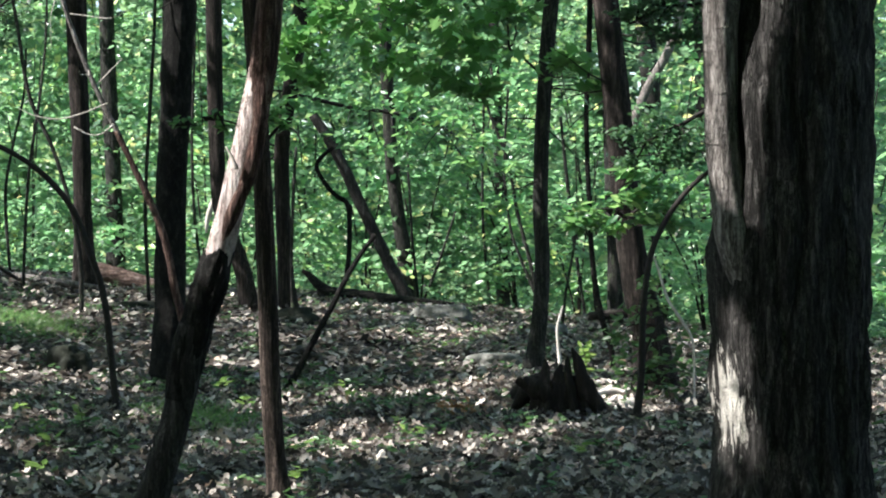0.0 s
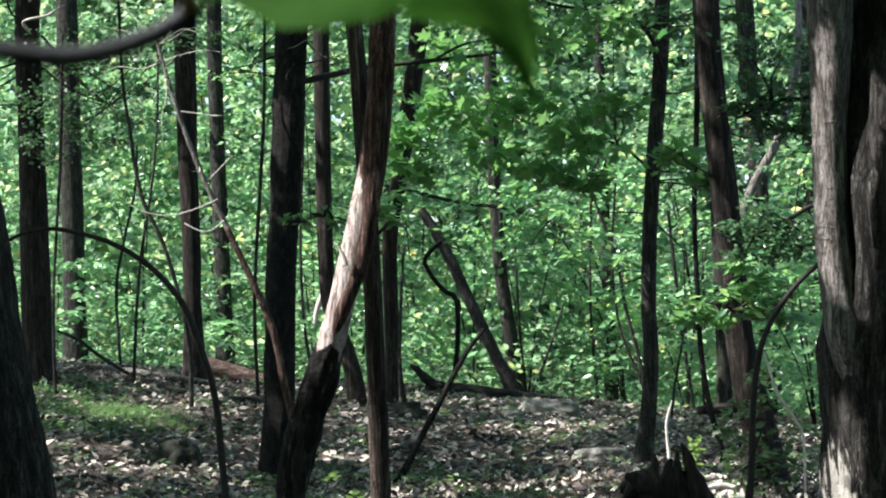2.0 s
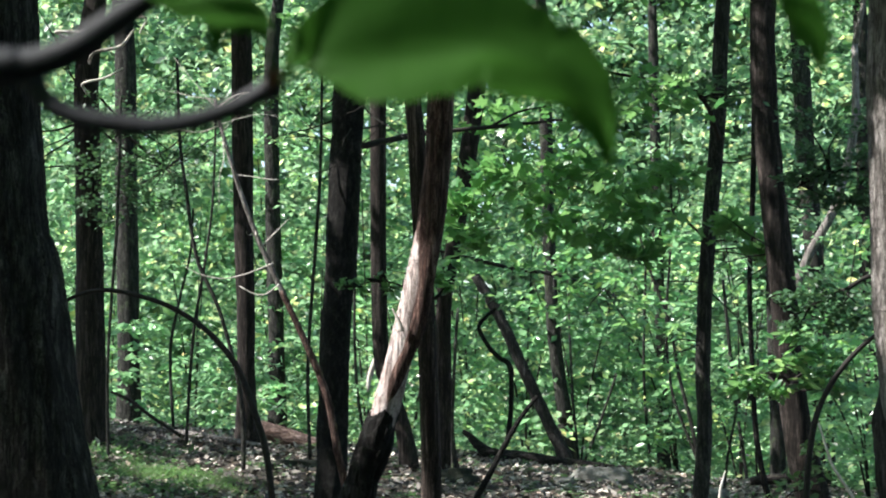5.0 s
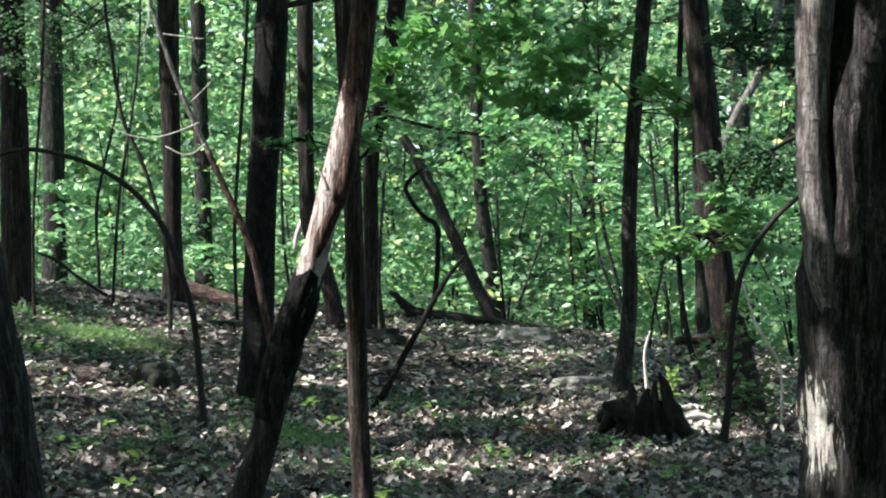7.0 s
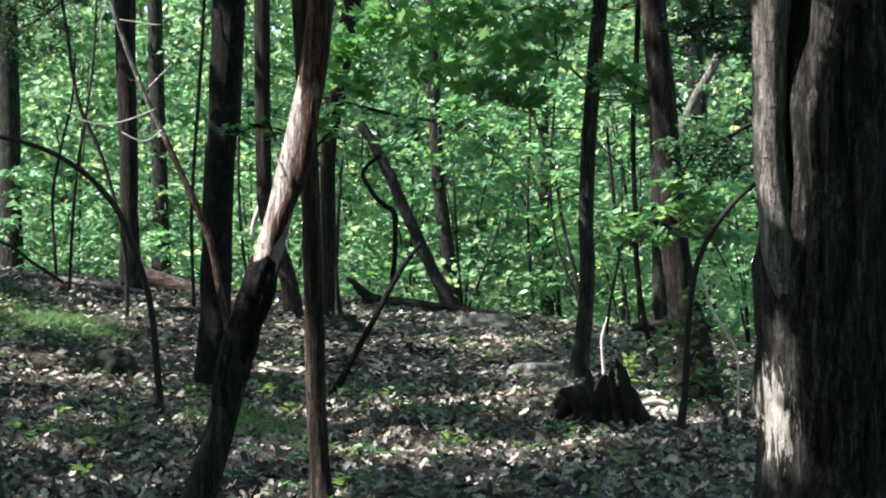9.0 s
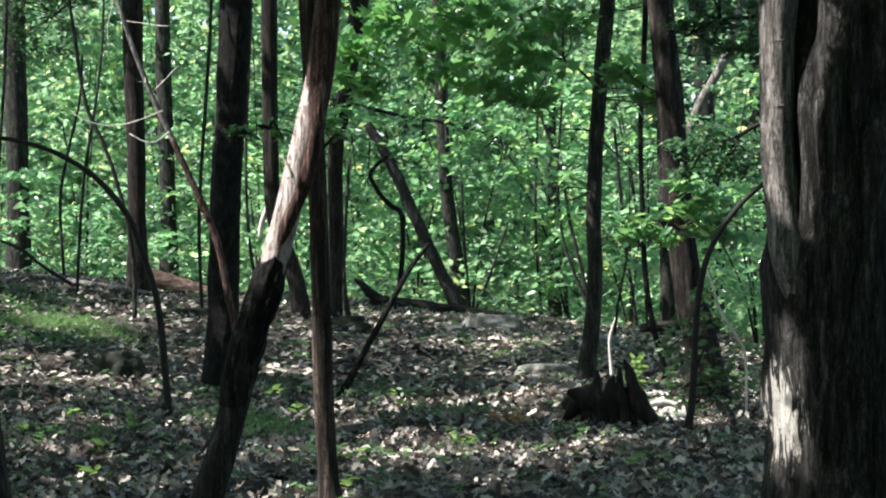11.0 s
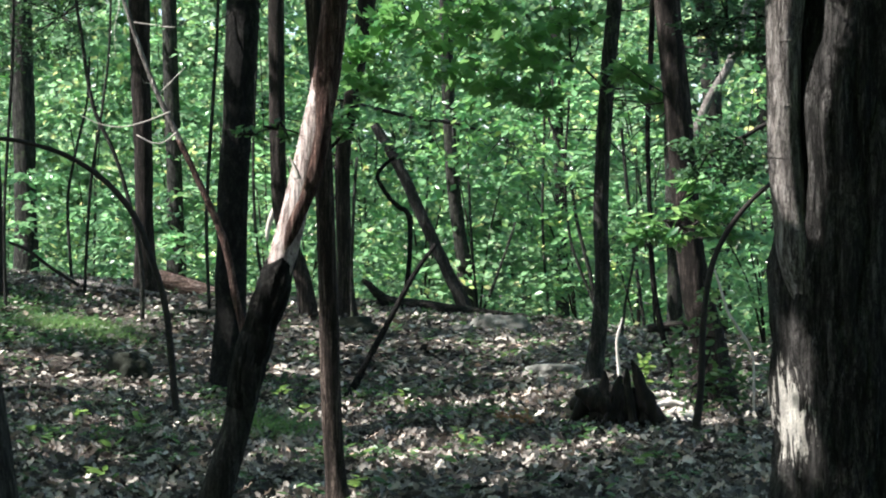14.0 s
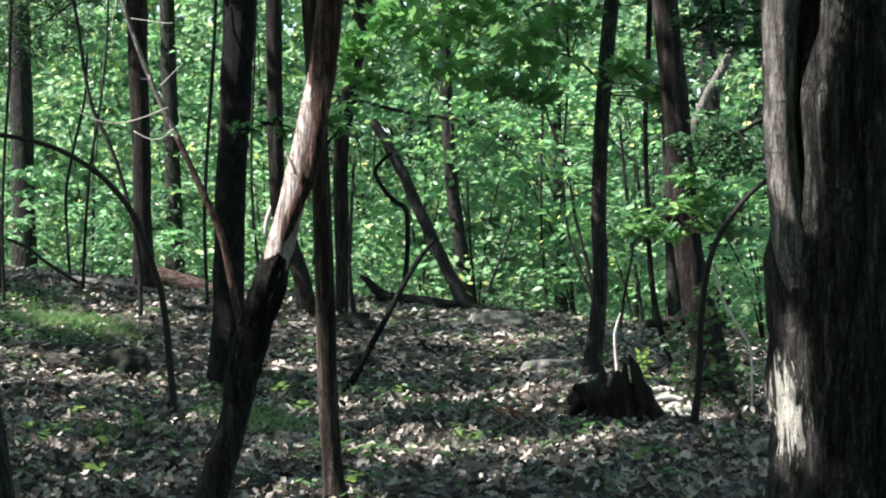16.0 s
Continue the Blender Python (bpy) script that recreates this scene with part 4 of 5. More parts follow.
lone("fallen_branch", "grey stick on the leaf litter", "branch", TWIG, [[(-0.51, 22.95, 0.05, 0.014), (-0.13, 22.5, 0.07, 0.016), (0.34, 21.7, 0.08, 0.013)]], 7)


lone("fallen_log", "short dark log lying behind the brown tree", "log", LOG_WOOD, [[(3.52, 36, 0.69, 0.06), (3.78, 36, 0.71, 0.077), (4.08, 36, 0.73, 0.077), (4.35, 36, 0.73, 0.051)]], 10)
tree("pale_tree", "slim leaning tree with pale sunlit bark", [(5.57, 50, 0.43, 0.107), (5.64, 50, 2.21, 0.101), (5.79, 50, 4, 0.101), (6.15, 50, 5.07, 0.095), (6.63, 50, 5.91, 0.095), (6.89, 50, 6.63, 0.089), (7.17, 50, 7.94, 0.089)],
     13, SMOOTH_BARK, 12, 1500, 3.0, rough=0.06, step=0.2)
part("pale_limb", tube([(-2.31, 40.5, 2.83, 0.048), (-2.43, 40.5, 2.58, 0.053), (-2.51, 40.5, 2.32, 0.043), (-2.53, 40.5, 2.1, 0.019)], 7, 0.1, 0.2), PALE_WOOD, crest_tree, "short pale limb")


def stump(label, c, rad, high, spikes):
    """A rotten stump: a hollow, splintered shell on spreading roots."""
    ob = thing("rotten_stump", c, label, "stump")
    seg, rows = 96, 40
    v = []
    for i in range(rows):
        t = i / (rows - 1)
        for j in range(seg):
            a = 2 * math.pi * j / seg
            top = 0.38 + 0.12 * noise.noise((math.cos(a) * 3, math.sin(a) * 3, 5.0)) + 0.20 * abs(noise.noise((math.cos(a) * 6, math.sin(a) * 6, 1.0))) + 0.12 * abs(noise.noise((math.cos(a) * 19, math.sin(a) * 19, 2.0)))
            for sa, sw, sh in spikes:
                d = (a - sa + math.pi) % (2 * math.pi) - math.pi
                top += sh * max(0, 1 - abs(d) / sw) ** 0.8
            h = high * top * t
            r = rad * (1.0 + 0.7 * (1 - t) ** 3 * (0.6 + 0.8 * noise.noise((math.cos(a) * 2, math.sin(a) * 2, 8.0)))) * (1 - 0.12 * t)
            r *= 1 + 0.34 * noise.noise((math.cos(a) * 4, math.sin(a) * 4, h * 4)) + 0.16 * noise.noise((math.cos(a) * 16, math.sin(a) * 16, h * 4))
            v.append((c[0] + r * math.cos(a), c[1] + r * math.sin(a), c[2] - 0.1 + h + 0.1 * t))
    outer = np.array(v).reshape(rows, seg, 3)
    inner = outer[::-1].copy()
    inner[..., :2] = (inner[..., :2] - np.array(c)[:2]) * 0.72 + np.array(c)[:2]
    allv = np.concatenate([outer, inner]).reshape(-1, 3)
    n = rows * 2
    i, j = np.meshgrid(np.arange(n - 1), np.arange(seg), indexing="ij")
    j2 = (j + 1) % seg
    q = np.stack([i * seg + j, i * seg + j2, (i + 1) * seg + j2, (i + 1) * seg + j], -1).reshape(-1)
    part("shell", (allv, q, np.full((n - 1) * seg, 4), False), ROT_WOOD, ob)
    return ob


st = stump("dark rotten splintered stump with spreading roots", [(1.9, 22.35, 0.04)][0], 0.25, 0.60, [(4.3, 0.5, 0.16), (4.8, 0.25, 0.08), (5.6, 0.2, 0.22), (3.6, 0.5, 0.05), (0.3, 0.3, 0.06), (2.6, 0.5, 0.16), (1.6, 0.6, 0.22)])
for line in ([(2.14, 22.7, 0.37, 0.059), (2.27, 22.7, 0.19, 0.07), (2.43, 22.7, 0.05, 0.049), (2.58, 22.7, -0.04, 0.022)], [(1.62, 22.6, 0.29, 0.081), (1.54, 22.6, 0.18, 0.054), (1.46, 22.6, 0.08, 0.022)], [(1.86, 22.6, 0.24, 0.065), (1.89, 22.6, 0.08, 0.054), (1.91, 22.6, -0.03, 0.022)], [(1.48, 22.85, 0.24, 0.033), (1.57, 22.85, 0.26, 0.109), (1.69, 22.85, 0.28, 0.158), (1.83, 22.85, 0.26, 0.18), (1.99, 22.85, 0.2, 0.136)]):
    part("root", tube(line, 10, 0.05, 0.25, 8), ROT_WOOD, st)
part("splinter", tube([(1.96, 22.8, 0.52, 0.019), (1.94, 22.8, 0.74, 0.016), (1.94, 22.8, 0.9, 0.014), (1.99, 22.8, 1.09, 0.005)], 8, 0.03, 0.1), PALE_WOOD, st, "pale bleached splinter")
for line in ([(2.36, 22.2, 0.08, 0.03701), (2.25, 22.2, 0.15, 0.06872), (2.17, 22.2, 0.28, 0.08458), (2.1, 22.2, 0.44, 0.06872), (2.06, 22.2, 0.6, 0.04229), (2.02, 22.2, 0.71, 0.01057)],
             [(1.86, 22.2, 0.14, 0.1057), (1.87, 22.2, 0.3, 0.08987), (1.89, 22.2, 0.44, 0.05815), (1.92, 22.2, 0.56, 0.01586)],
             [(1.73, 22.2, 0.25, 0.08458), (1.75, 22.2, 0.39, 0.06872), (1.77, 22.2, 0.51, 0.04229), (1.77, 22.2, 0.61, 0.01057)],
             [(2, 22.2, 0.14, 0.07401), (1.99, 22.2, 0.33, 0.06344), (1.98, 22.2, 0.49, 0.04229), (1.98, 22.2, 0.63, 0.01057)],
             [(1.83, 22.2, 0.24, 0.1057), (1.7, 22.2, 0.32, 0.09516), (1.59, 22.2, 0.38, 0.07401), (1.49, 22.2, 0.41, 0.02643)],
             [(2.12, 22.2, 0.11, 0.07401), (2.15, 22.2, 0.23, 0.05286), (2.14, 22.2, 0.34, 0.03172), (2.15, 22.2, 0.41, 0.01057)]):
    part("splinter", tube(line, 12, 0.02, 0.4, 14, 0.12, 6), ROT_WOOD, st)


# Pale pieces added to give the look of a sunlit patch of ground.
chips = thing("sun_patch_pieces", [(2.77, 25.5, 0.09)][0], "pale pieces added as a bright sun patch beside the rotten stump", "wood")
for line in ([(2.6, 26.05, 0.11, 0.037), (2.78, 26.65, 0.11, 0.044), (2.92, 26.6, 0.1, 0.025)], [(2.54, 24.8, 0.07, 0.047), (2.7, 25.1, 0.09, 0.072), (2.78, 24.7, 0.08, 0.035)], [(2.49, 23.75, 0.04, 0.04), (2.64, 24, 0.06, 0.063), (2.73, 23.8, 0.05, 0.04)], [(2.47, 22.8, 0.04, 0.027), (2.62, 23.3, 0.04, 0.039), (2.68, 23.05, 0.03, 0.022)], [(2.78, 24.7, 0.08, 0.024), (2.91, 25.3, 0.09, 0.03), (3.03, 25.9, 0.1, 0.015)], [(2.36, 23.4, 0.16, 0.03), (2.52, 23.5, 0.19, 0.04), (2.66, 23.45, 0.17, 0.02)], [(2.58, 23.2, 0.05, 0.05), (2.7, 23.3, 0.06, 0.06), (2.8, 23.4, 0.05, 0.03)]):
    part("piece", tube([(x, y, z + 0.045, 0.85 * r) for x, y, z, r in line], 9, 0.02, 0.7, 26, 0.2, 5), PALE_WOOD, chips)


def rock(label, c, sx, sy, sz, material, seed):
    rows, seg = 26, 40
    v = []
    for i in range(rows):
        e = -0.35 + (math.pi / 2 + 0.35) * i / (rows - 1)
        for j in range(seg):
            a = 2 * math.pi * j / seg
            d = Vector((math.cos(a) * math.cos(e), math.sin(a) * math.cos(e), math.sin(e)))
            r = 1 + 0.35 * noise.noise(d * 1.6 + Vector((seed, 0, 0))) + 0.14 * noise.noise(d * 4.5 + Vector((seed, 3, 0))) + 0.05 * noise.noise(d * 12)
            v.append((c[0] + d.x * r * sx, c[1] + d.y * r * sy, c[2] + min(d.z * r, 0.75 + 0.1 * r) * sz))
    i, j = np.meshgrid(np.arange(rows - 1), np.arange(seg), indexing="ij")
    j2 = (j + 1) % seg
    q = np.stack([i * seg + j, i * seg + j2, (i + 1) * seg + j2, (i + 1) * seg + j], -1).reshape(-1)
    single("rock", (np.array(v), q, np.full((rows - 1) * seg, 4)), material, c, label, "rock")


rock("dark mossy boulder half sunk in the leaves", [(-3.37, 27.9, 0.33)][0], 0.27, 0.22, 0.33, MOSS_ROCK, 1.0)
rock("low grey lichen-covered rock on the crest", [(1.37, 38.95, 0.54)][0], 0.55, 0.3, 0.36, ROCK, 5.0)
rock("small grey rock on the crest", [(0.75, 37.4, 0.57)][0], 0.2, 0.2, 0.18, ROCK, 9.0)
rock("flat pale rock among the leaves", [(1.74, 29.65, 0.22)][0], 0.36, 0.3, 0.2, ROCK, 13.0)
rock("grey rock behind the stump", [(2.88, 35, 0.38)][0], 0.26, 0.2, 0.26, ROCK, 17.0)
rock("flat mossy rock on the slope", [(-3.39, 36.6, 0.83)][0], 0.7, 0.4, 0.2, MOSS_ROCK, 21.0)
rock("pale flat rock in a patch of sun", [(2.63, 25.05, 0.08)][0], 0.2, 0.16, 0.12, ROCK, 25.0)
rock("low mossy rock under the log", [(-0.89, 35.95, 0.63)][0], 0.35, 0.3, 0.3, MOSS_ROCK, 29.0)

# ---- leaf screens, out of sight, added to shade the trunks below them ----
def shade_screen(ob, x, y, z0, z1, half, floor, top, n, size, material, seed):
    """Dense unseen foliage added between two heights on the sunny side of a trunk that stands at x, y."""
    g = np.random.default_rng(seed)
    foot = np.stack([x + g.uniform(-half, half, n), y + g.uniform(-half, half, n), g.uniform(z0, z1, n)], -1)
    rise = g.uniform(floor, top, n)
    at = foot + ((rise - foot[:, 2]) / SUN.z)[:, None] * np.array(SUN)
    at = at[rise > foot[:, 2] + 0.2]
    part("shade_screen", blades(open_sky(at, size), size, SIMPLE, 0.7, 0.1, seed + 1), material, ob)


shade_screen(oak, 2.3, 12.5, -0.1, 4.4, 0.62, 4.9, 6.6, 34000, 0.055, GREEN, 201)
shade_screen(oak, 2.25, 12.45, 1.25, 2.5, 0.36, 4.9, 6.4, 7000, 0.055, GREEN, 217)
shade_screen(oak, 2.12, 12.4, 1.25, 2.65, 0.3, 4.9, 6.4, 9000, 0.055, GREEN, 221)
shade_screen(near, -1.9, 9.4, 0.2, 4.0, 0.42, 4.9, 6.6, 8000, 0.06, GREEN, 219)
shade_screen(cedar, -0.45, 12.6, 2.5, 4.2, 0.22, 4.9, 6.6, 1300, 0.06, NEEDLE, 203)
shade_screen(cedar, -0.9, 12.6, 0.0, 1.5, 0.3, 4.9, 6.6, 3500, 0.06, NEEDLE, 204)
shade_screen(slim, -0.5, 14.8, 0.5, 4.6, 0.2, 5.2, 7.0, 4500, 0.06, NEEDLE, 205)
shade_screen(black, -2.0, 26.0, 0.3, 6.5, 0.35, 7.5, 10.0, 2600, 0.16, GREEN, 207)
shade_screen(dark_tree, 2.25, 28.0, 0.3, 6.5, 0.3, 7.8, 10.0, 2200, 0.16, GREEN, 209)
shade_screen(leaning_tree, -1.2, 42.0, 0.8, 8.0, 0.35, 9.5, 12.0, 2200, 0.18, GREEN, 211)
shade_screen(leaning_tree, 0.4, 45.0, 0.5, 1.5, 1.9, 9.5, 12.0, 3800, 0.18, GREEN, 223)
shade_screen(twin, -4.9, 42.0, 1.2, 8.0, 0.4, 9.5, 12.0, 2200, 0.18, GREEN, 213)
shade_screen(edge_tree, -6.9, 38.0, 1.2, 8.0, 0.4, 9.0, 12.0, 2200, 0.18, GREEN, 215)

# ---- leafy sprays hanging in the clearing ----
def loose_leaf(shape, bend, name):
    """One blade at unit size, as a mesh to be shared."""
    t, faces = shape
    v = t * [1, 1, bend]
    return grid_mesh(name, v, np.concatenate([np.array(f) for f in faces]), [len(f) for f in faces])


def bough(ob, line, sprays, per, size, shape, material, wood=TWIG, flat=0.2, tilt=0.35, seed=1, singles=0, single_material=None):
    """A branch with twigs to each spray; the foremost leaves are pieces of their own, the rest are joined."""
    ob = part("branch", tube(line, 7, 0.2, 0.06), wood, ob)
    g = np.random.default_rng(seed)
    for s in sprays:
        near = min((np.array(q[:3]) for q in line), key=lambda q: np.linalg.norm(q - np.array(s[:3])))
        m = (near + np.array(s[:3])) / 2 + g.normal(0, 0.06, 3)
        part("twig", tube([(*near, 0.014), (*m, 0.009), (*s[:3], 0.004)], 5, 0.3, 0.0), wood, ob)
    at = cloud(sprays, per, flat, seed)
    first = np.argsort(at[:, 1], kind="stable")
    if singles:
        variants = [loose_leaf(shape, b, "leaf") for b in (0.4, 1.0, 1.6, 2.2)]
        for k in variants:
            k.materials.append(single_material)
        for n in first[:singles]:
            o = new("leaf", variants[n % 4])
            o.parent = ob
            turn = Euler((g.normal(0, tilt * 0.8), g.normal(0.2, tilt * 0.6), g.uniform(0, 6.28)))
            o.matrix_local = Matrix.LocRotScale(Vector(at[n] - ORIGIN[ob.name]), turn, Vector([size * g.uniform(0.7, 1.3)] * 3))
    rest = at[first[singles:]]
    if len(rest):
        tagged(part("leaves", blades(rest, size, shape, tilt, 0.15, seed + 50), material, ob), kind="stuff")
    return ob


bough(dark_tree, [(2.26, 27.9, 3.69, 0.018), (1.84, 27.9, 4.03, 0.015), (1.17, 27.9, 4.16, 0.013), (0.64, 27.9, 4.36, 0.011), (-0.03, 27.9, 4.56, 0.008)],
      [(-0.28, 27, 4.43, 0.418), (0.3, 27, 4.33, 0.482), (0.75, 27, 4.53, 0.482), (1.13, 27, 4.2, 0.482), (0.42, 27, 3.88, 0.386), (0.94, 27, 3.62, 0.354), (1.45, 27, 3.95, 0.386), (1.78, 27, 4.4, 0.354), (1.45, 27, 3.49, 0.225), (-0.54, 27, 4.07, 0.289), (2.42, 27, 3.82, 0.289), (2.77, 27, 3.53, 0.193), (0.04, 27, 5.04, 0.514), (0.94, 27, 5.17, 0.514), (1.78, 27, 5.3, 0.482), (-0.54, 27, 3.69, 0.289)],
      64, 0.19, LOBED, GREEN, flat=0.55, tilt=0.8, seed=3, singles=300, single_material=GREEN_ONE)
bough(dark_tree, [(2.4, 27.9, 4.9, 0.034), (2.17, 27.5, 5.33, 0.026), (1.71, 27.5, 5.51, 0.022), (1.12, 27.5, 5.63, 0.018), (0.53, 27.5, 5.78, 0.01)],
      [(0.97, 27.2, 5.53, 0.168), (1.3, 27.2, 5.43, 0.181), (1.63, 27.2, 5.47, 0.194), (1.95, 27.2, 5.39, 0.194), (2.21, 27.2, 5.48, 0.168), (2.54, 27.2, 5.41, 0.194), (2.87, 27.2, 5.63, 0.207), (3.13, 27.2, 5.76, 0.194), (1.79, 27.2, 5.62, 0.142), (2.37, 27.2, 5.22, 0.142), (0.72, 27.2, 5.63, 0.13), (3.19, 27.2, 5.4, 0.155)],
      95, 0.07, SIMPLE, NEEDLE, flat=0.4, tilt=0.8, seed=19)
bough(leaning_tree, [(-1.12, 42, 4.55, 0.04), (-0.64, 42, 4.45, 0.035), (-0.04, 42, 4.3, 0.035), (0.66, 42, 4.2, 0.03), (1.56, 42, 3.95, 0.02)],
      [(-0.87, 39, 4.24, 0.464), (-0.41, 39, 4.47, 0.418), (0.15, 39, 4.15, 0.511), (0.8, 39, 4.24, 0.464), (1.08, 39, 3.82, 0.557), (1.64, 39, 3.92, 0.511), (2.1, 39, 3.54, 0.511), (1.82, 39, 3.17, 0.464), (0.61, 39, 3.45, 0.511), (-0.13, 39, 3.64, 0.418), (2.56, 39, 3.08, 0.371), (-1.34, 39, 3.92, 0.279), (1.08, 39, 3.17, 0.371), (2.38, 39, 2.52, 0.325)],
      46, 0.19, BLADE, BRIGHT, flat=0.3, tilt=0.7, seed=5, singles=200, single_material=BRIGHT_ONE)
bough(crooked_tree, [(2.89, 25.2, 1.98, 0.024), (2.8, 25.2, 2.04, 0.021), (2.65, 25.2, 2.07, 0.018), (2.47, 25.2, 2.05, 0.012)],
      [(2.38, 24.6, 2.06, 0.205), (2.52, 24.6, 1.96, 0.205), (2.73, 24.6, 2.14, 0.234), (2.96, 24.6, 2.2, 0.234), (3.2, 24.6, 2.26, 0.205), (2.67, 24.6, 1.85, 0.176), (2.32, 24.6, 1.91, 0.117), (3.02, 24.6, 1.97, 0.176), (3.32, 24.6, 2.09, 0.176), (2.85, 24.6, 2.44, 0.205), (3.26, 24.6, 1.91, 0.146)],
      40, 0.15, BLADE, BRIGHT, flat=0.35, tilt=0.7, seed=7, singles=260, single_material=BRIGHT_ONE)
shrub = thing("leafy_shrub", [(3.01, 24.5, -0.04)][0], "dark leafy shrub at the foot of the brown tree", "shrub")
bough(shrub, [(3.01, 24.5, -0.04, 0.029), (2.98, 24.5, 0.39, 0.023), (2.95, 24.5, 0.86, 0.018)],
      [(2.72, 24.3, 0.46, 0.203), (2.93, 24.3, 0.63, 0.231), (3.04, 24.3, 0.29, 0.231), (2.81, 24.3, 0.17, 0.231), (3.16, 24.3, 0.46, 0.203), (2.87, 24.3, 0.92, 0.203), (3.04, 24.3, 1.04, 0.174), (3.24, 24.3, 0.17, 0.203), (2.69, 24.3, 0.75, 0.145), (2.98, 24.3, 1.3, 0.145), (3.45, 24.3, 0.4, 0.203), (3.39, 24.3, 0.75, 0.174)],
      30, 0.11, BLADE, PLANT, flat=0.6, tilt=0.7, seed=9)
young = thing("young_cedar", [(3.69, 20, -0.02)][0], "dark feathery young cedar behind the oak", "tree")
bough(young, [(3.69, 20, -0.02, 0.038), (3.63, 20, 2.5, 0.029), (3.42, 20, 3.65, 0.021), (3.03, 20, 3.67, 0.019), (2.65, 20, 3.65, 0.014), (2.41, 20, 3.55, 0.01)],
      [(2.46, 20, 3.65, 0.167), (2.65, 20, 3.74, 0.19), (2.84, 20, 3.6, 0.19), (2.94, 20, 3.79, 0.19), (2.56, 20, 3.45, 0.143), (3.03, 20, 3.5, 0.143), (2.32, 20, 3.6, 0.119), (2.7, 20, 3.41, 0.143), (2.46, 20, 3.84, 0.143), (2.75, 20, 4.03, 0.214), (2.41, 20, 4.12, 0.19), (3.03, 20, 4.12, 0.214), (2.6, 20, 3.6, 0.167), (2.89, 20, 3.41, 0.119)], 110, 0.06, SIMPLE, NEEDLE, flat=0.5, tilt=0.9, seed=11)
young = thing("young_cedar", [(4.15, 24.4, -0.01)][0], "dark feathery young cedar behind the oak", "tree")
bough(young, [(4.15, 24.4, -0.01, 0.046), (4.04, 24.4, 2.14, 0.035), (3.76, 24.4, 3.01, 0.026), (3.35, 24.4, 2.9, 0.023), (3, 24.4, 2.72, 0.015)],
      [(2.94, 24.4, 2.72, 0.232), (3.23, 24.4, 2.78, 0.232), (3.47, 24.4, 2.84, 0.232), (3.12, 24.4, 3.01, 0.203), (3.41, 24.4, 2.55, 0.203), (2.83, 24.4, 2.55, 0.145), (2.77, 24.4, 2.84, 0.145), (3.17, 24.4, 2.55, 0.174), (3.06, 24.4, 2.84, 0.203), (3.29, 24.4, 2.72, 0.232), (3.52, 24.4, 2.66, 0.174)], 100, 0.07, SIMPLE, NEEDLE, flat=0.4, tilt=0.8, seed=13)
bough(edge_tree, [(-6.87, 37.8, 6.64, 0.041), (-6.35, 37.8, 6.28, 0.036), (-5.63, 37.8, 5.65, 0.022)],
      [(-6.57, 37, 5.82, 0.396), (-6.12, 37, 5.65, 0.396), (-5.68, 37, 5.74, 0.396), (-5.33, 37, 5.38, 0.352), (-6.39, 37, 5.29, 0.352), (-5.86, 37, 5.03, 0.352), (-6.74, 37, 5.03, 0.308), (-5.6, 37, 6.35, 0.396), (-4.98, 37, 5.82, 0.308), (-6.39, 37, 6.53, 0.485), (-5.33, 37, 6.8, 0.485), (-4.63, 37, 6.53, 0.396), (-4.01, 37, 6.62, 0.352), (-6.74, 37, 5.56, 0.396), (-6.04, 37, 5.29, 0.352), (-5.42, 37, 5.03, 0.264), (-6.39, 37, 4.76, 0.264), (-5.95, 37, 6.18, 0.44), (-5.15, 37, 6.27, 0.352)], 120, 0.09, SIMPLE, NEEDLE, flat=0.5, tilt=0.8, seed=15)
bough(slim, [(-0.57, 14.8, 2.24, 0.007), (-0.68, 14.8, 2.37, 0.007), (-0.86, 14.8, 2.42, 0.005), (-1, 14.8, 2.39, 0.004)],
      [(-0.98, 14.8, 2.37, 0.053), (-0.86, 14.8, 2.43, 0.06), (-1.07, 14.8, 2.4, 0.046), (-0.79, 14.8, 2.37, 0.042), (-0.51, 14.8, 2.42, 0.053), (-0.45, 14.8, 2.46, 0.042), (-0.42, 14.8, 2.37, 0.035)], 22, 0.06, BLADE, GREEN, flat=0.5, tilt=0.6, seed=17, singles=154, single_material=GREEN_ONE)

def dead_twigs(ob, starts, n, reach, material, seed):
    """Thin curling dead twigs springing from the places given."""
    g = np.random.default_rng(seed)
    for k in range(n):
        x, y, z, r = starts[k % len(starts)]
        p, d = np.array([x, y, z]), g.normal(0, 1, 3) * [1, 0.5, 0.45]
        d /= np.linalg.norm(d)
        line = [(*p, r)]
        for q in range(4):
            d = d + g.normal(0, 0.22, 3)
            d /= np.linalg.norm(d)
            p = p + d * reach * g.uniform(0.15, 0.32)
            line.append((*p, r * (1 - 0.2 * (q + 1))))
        part("dead_twig", tube(line, 5, 0.06, 0.1), material, ob)


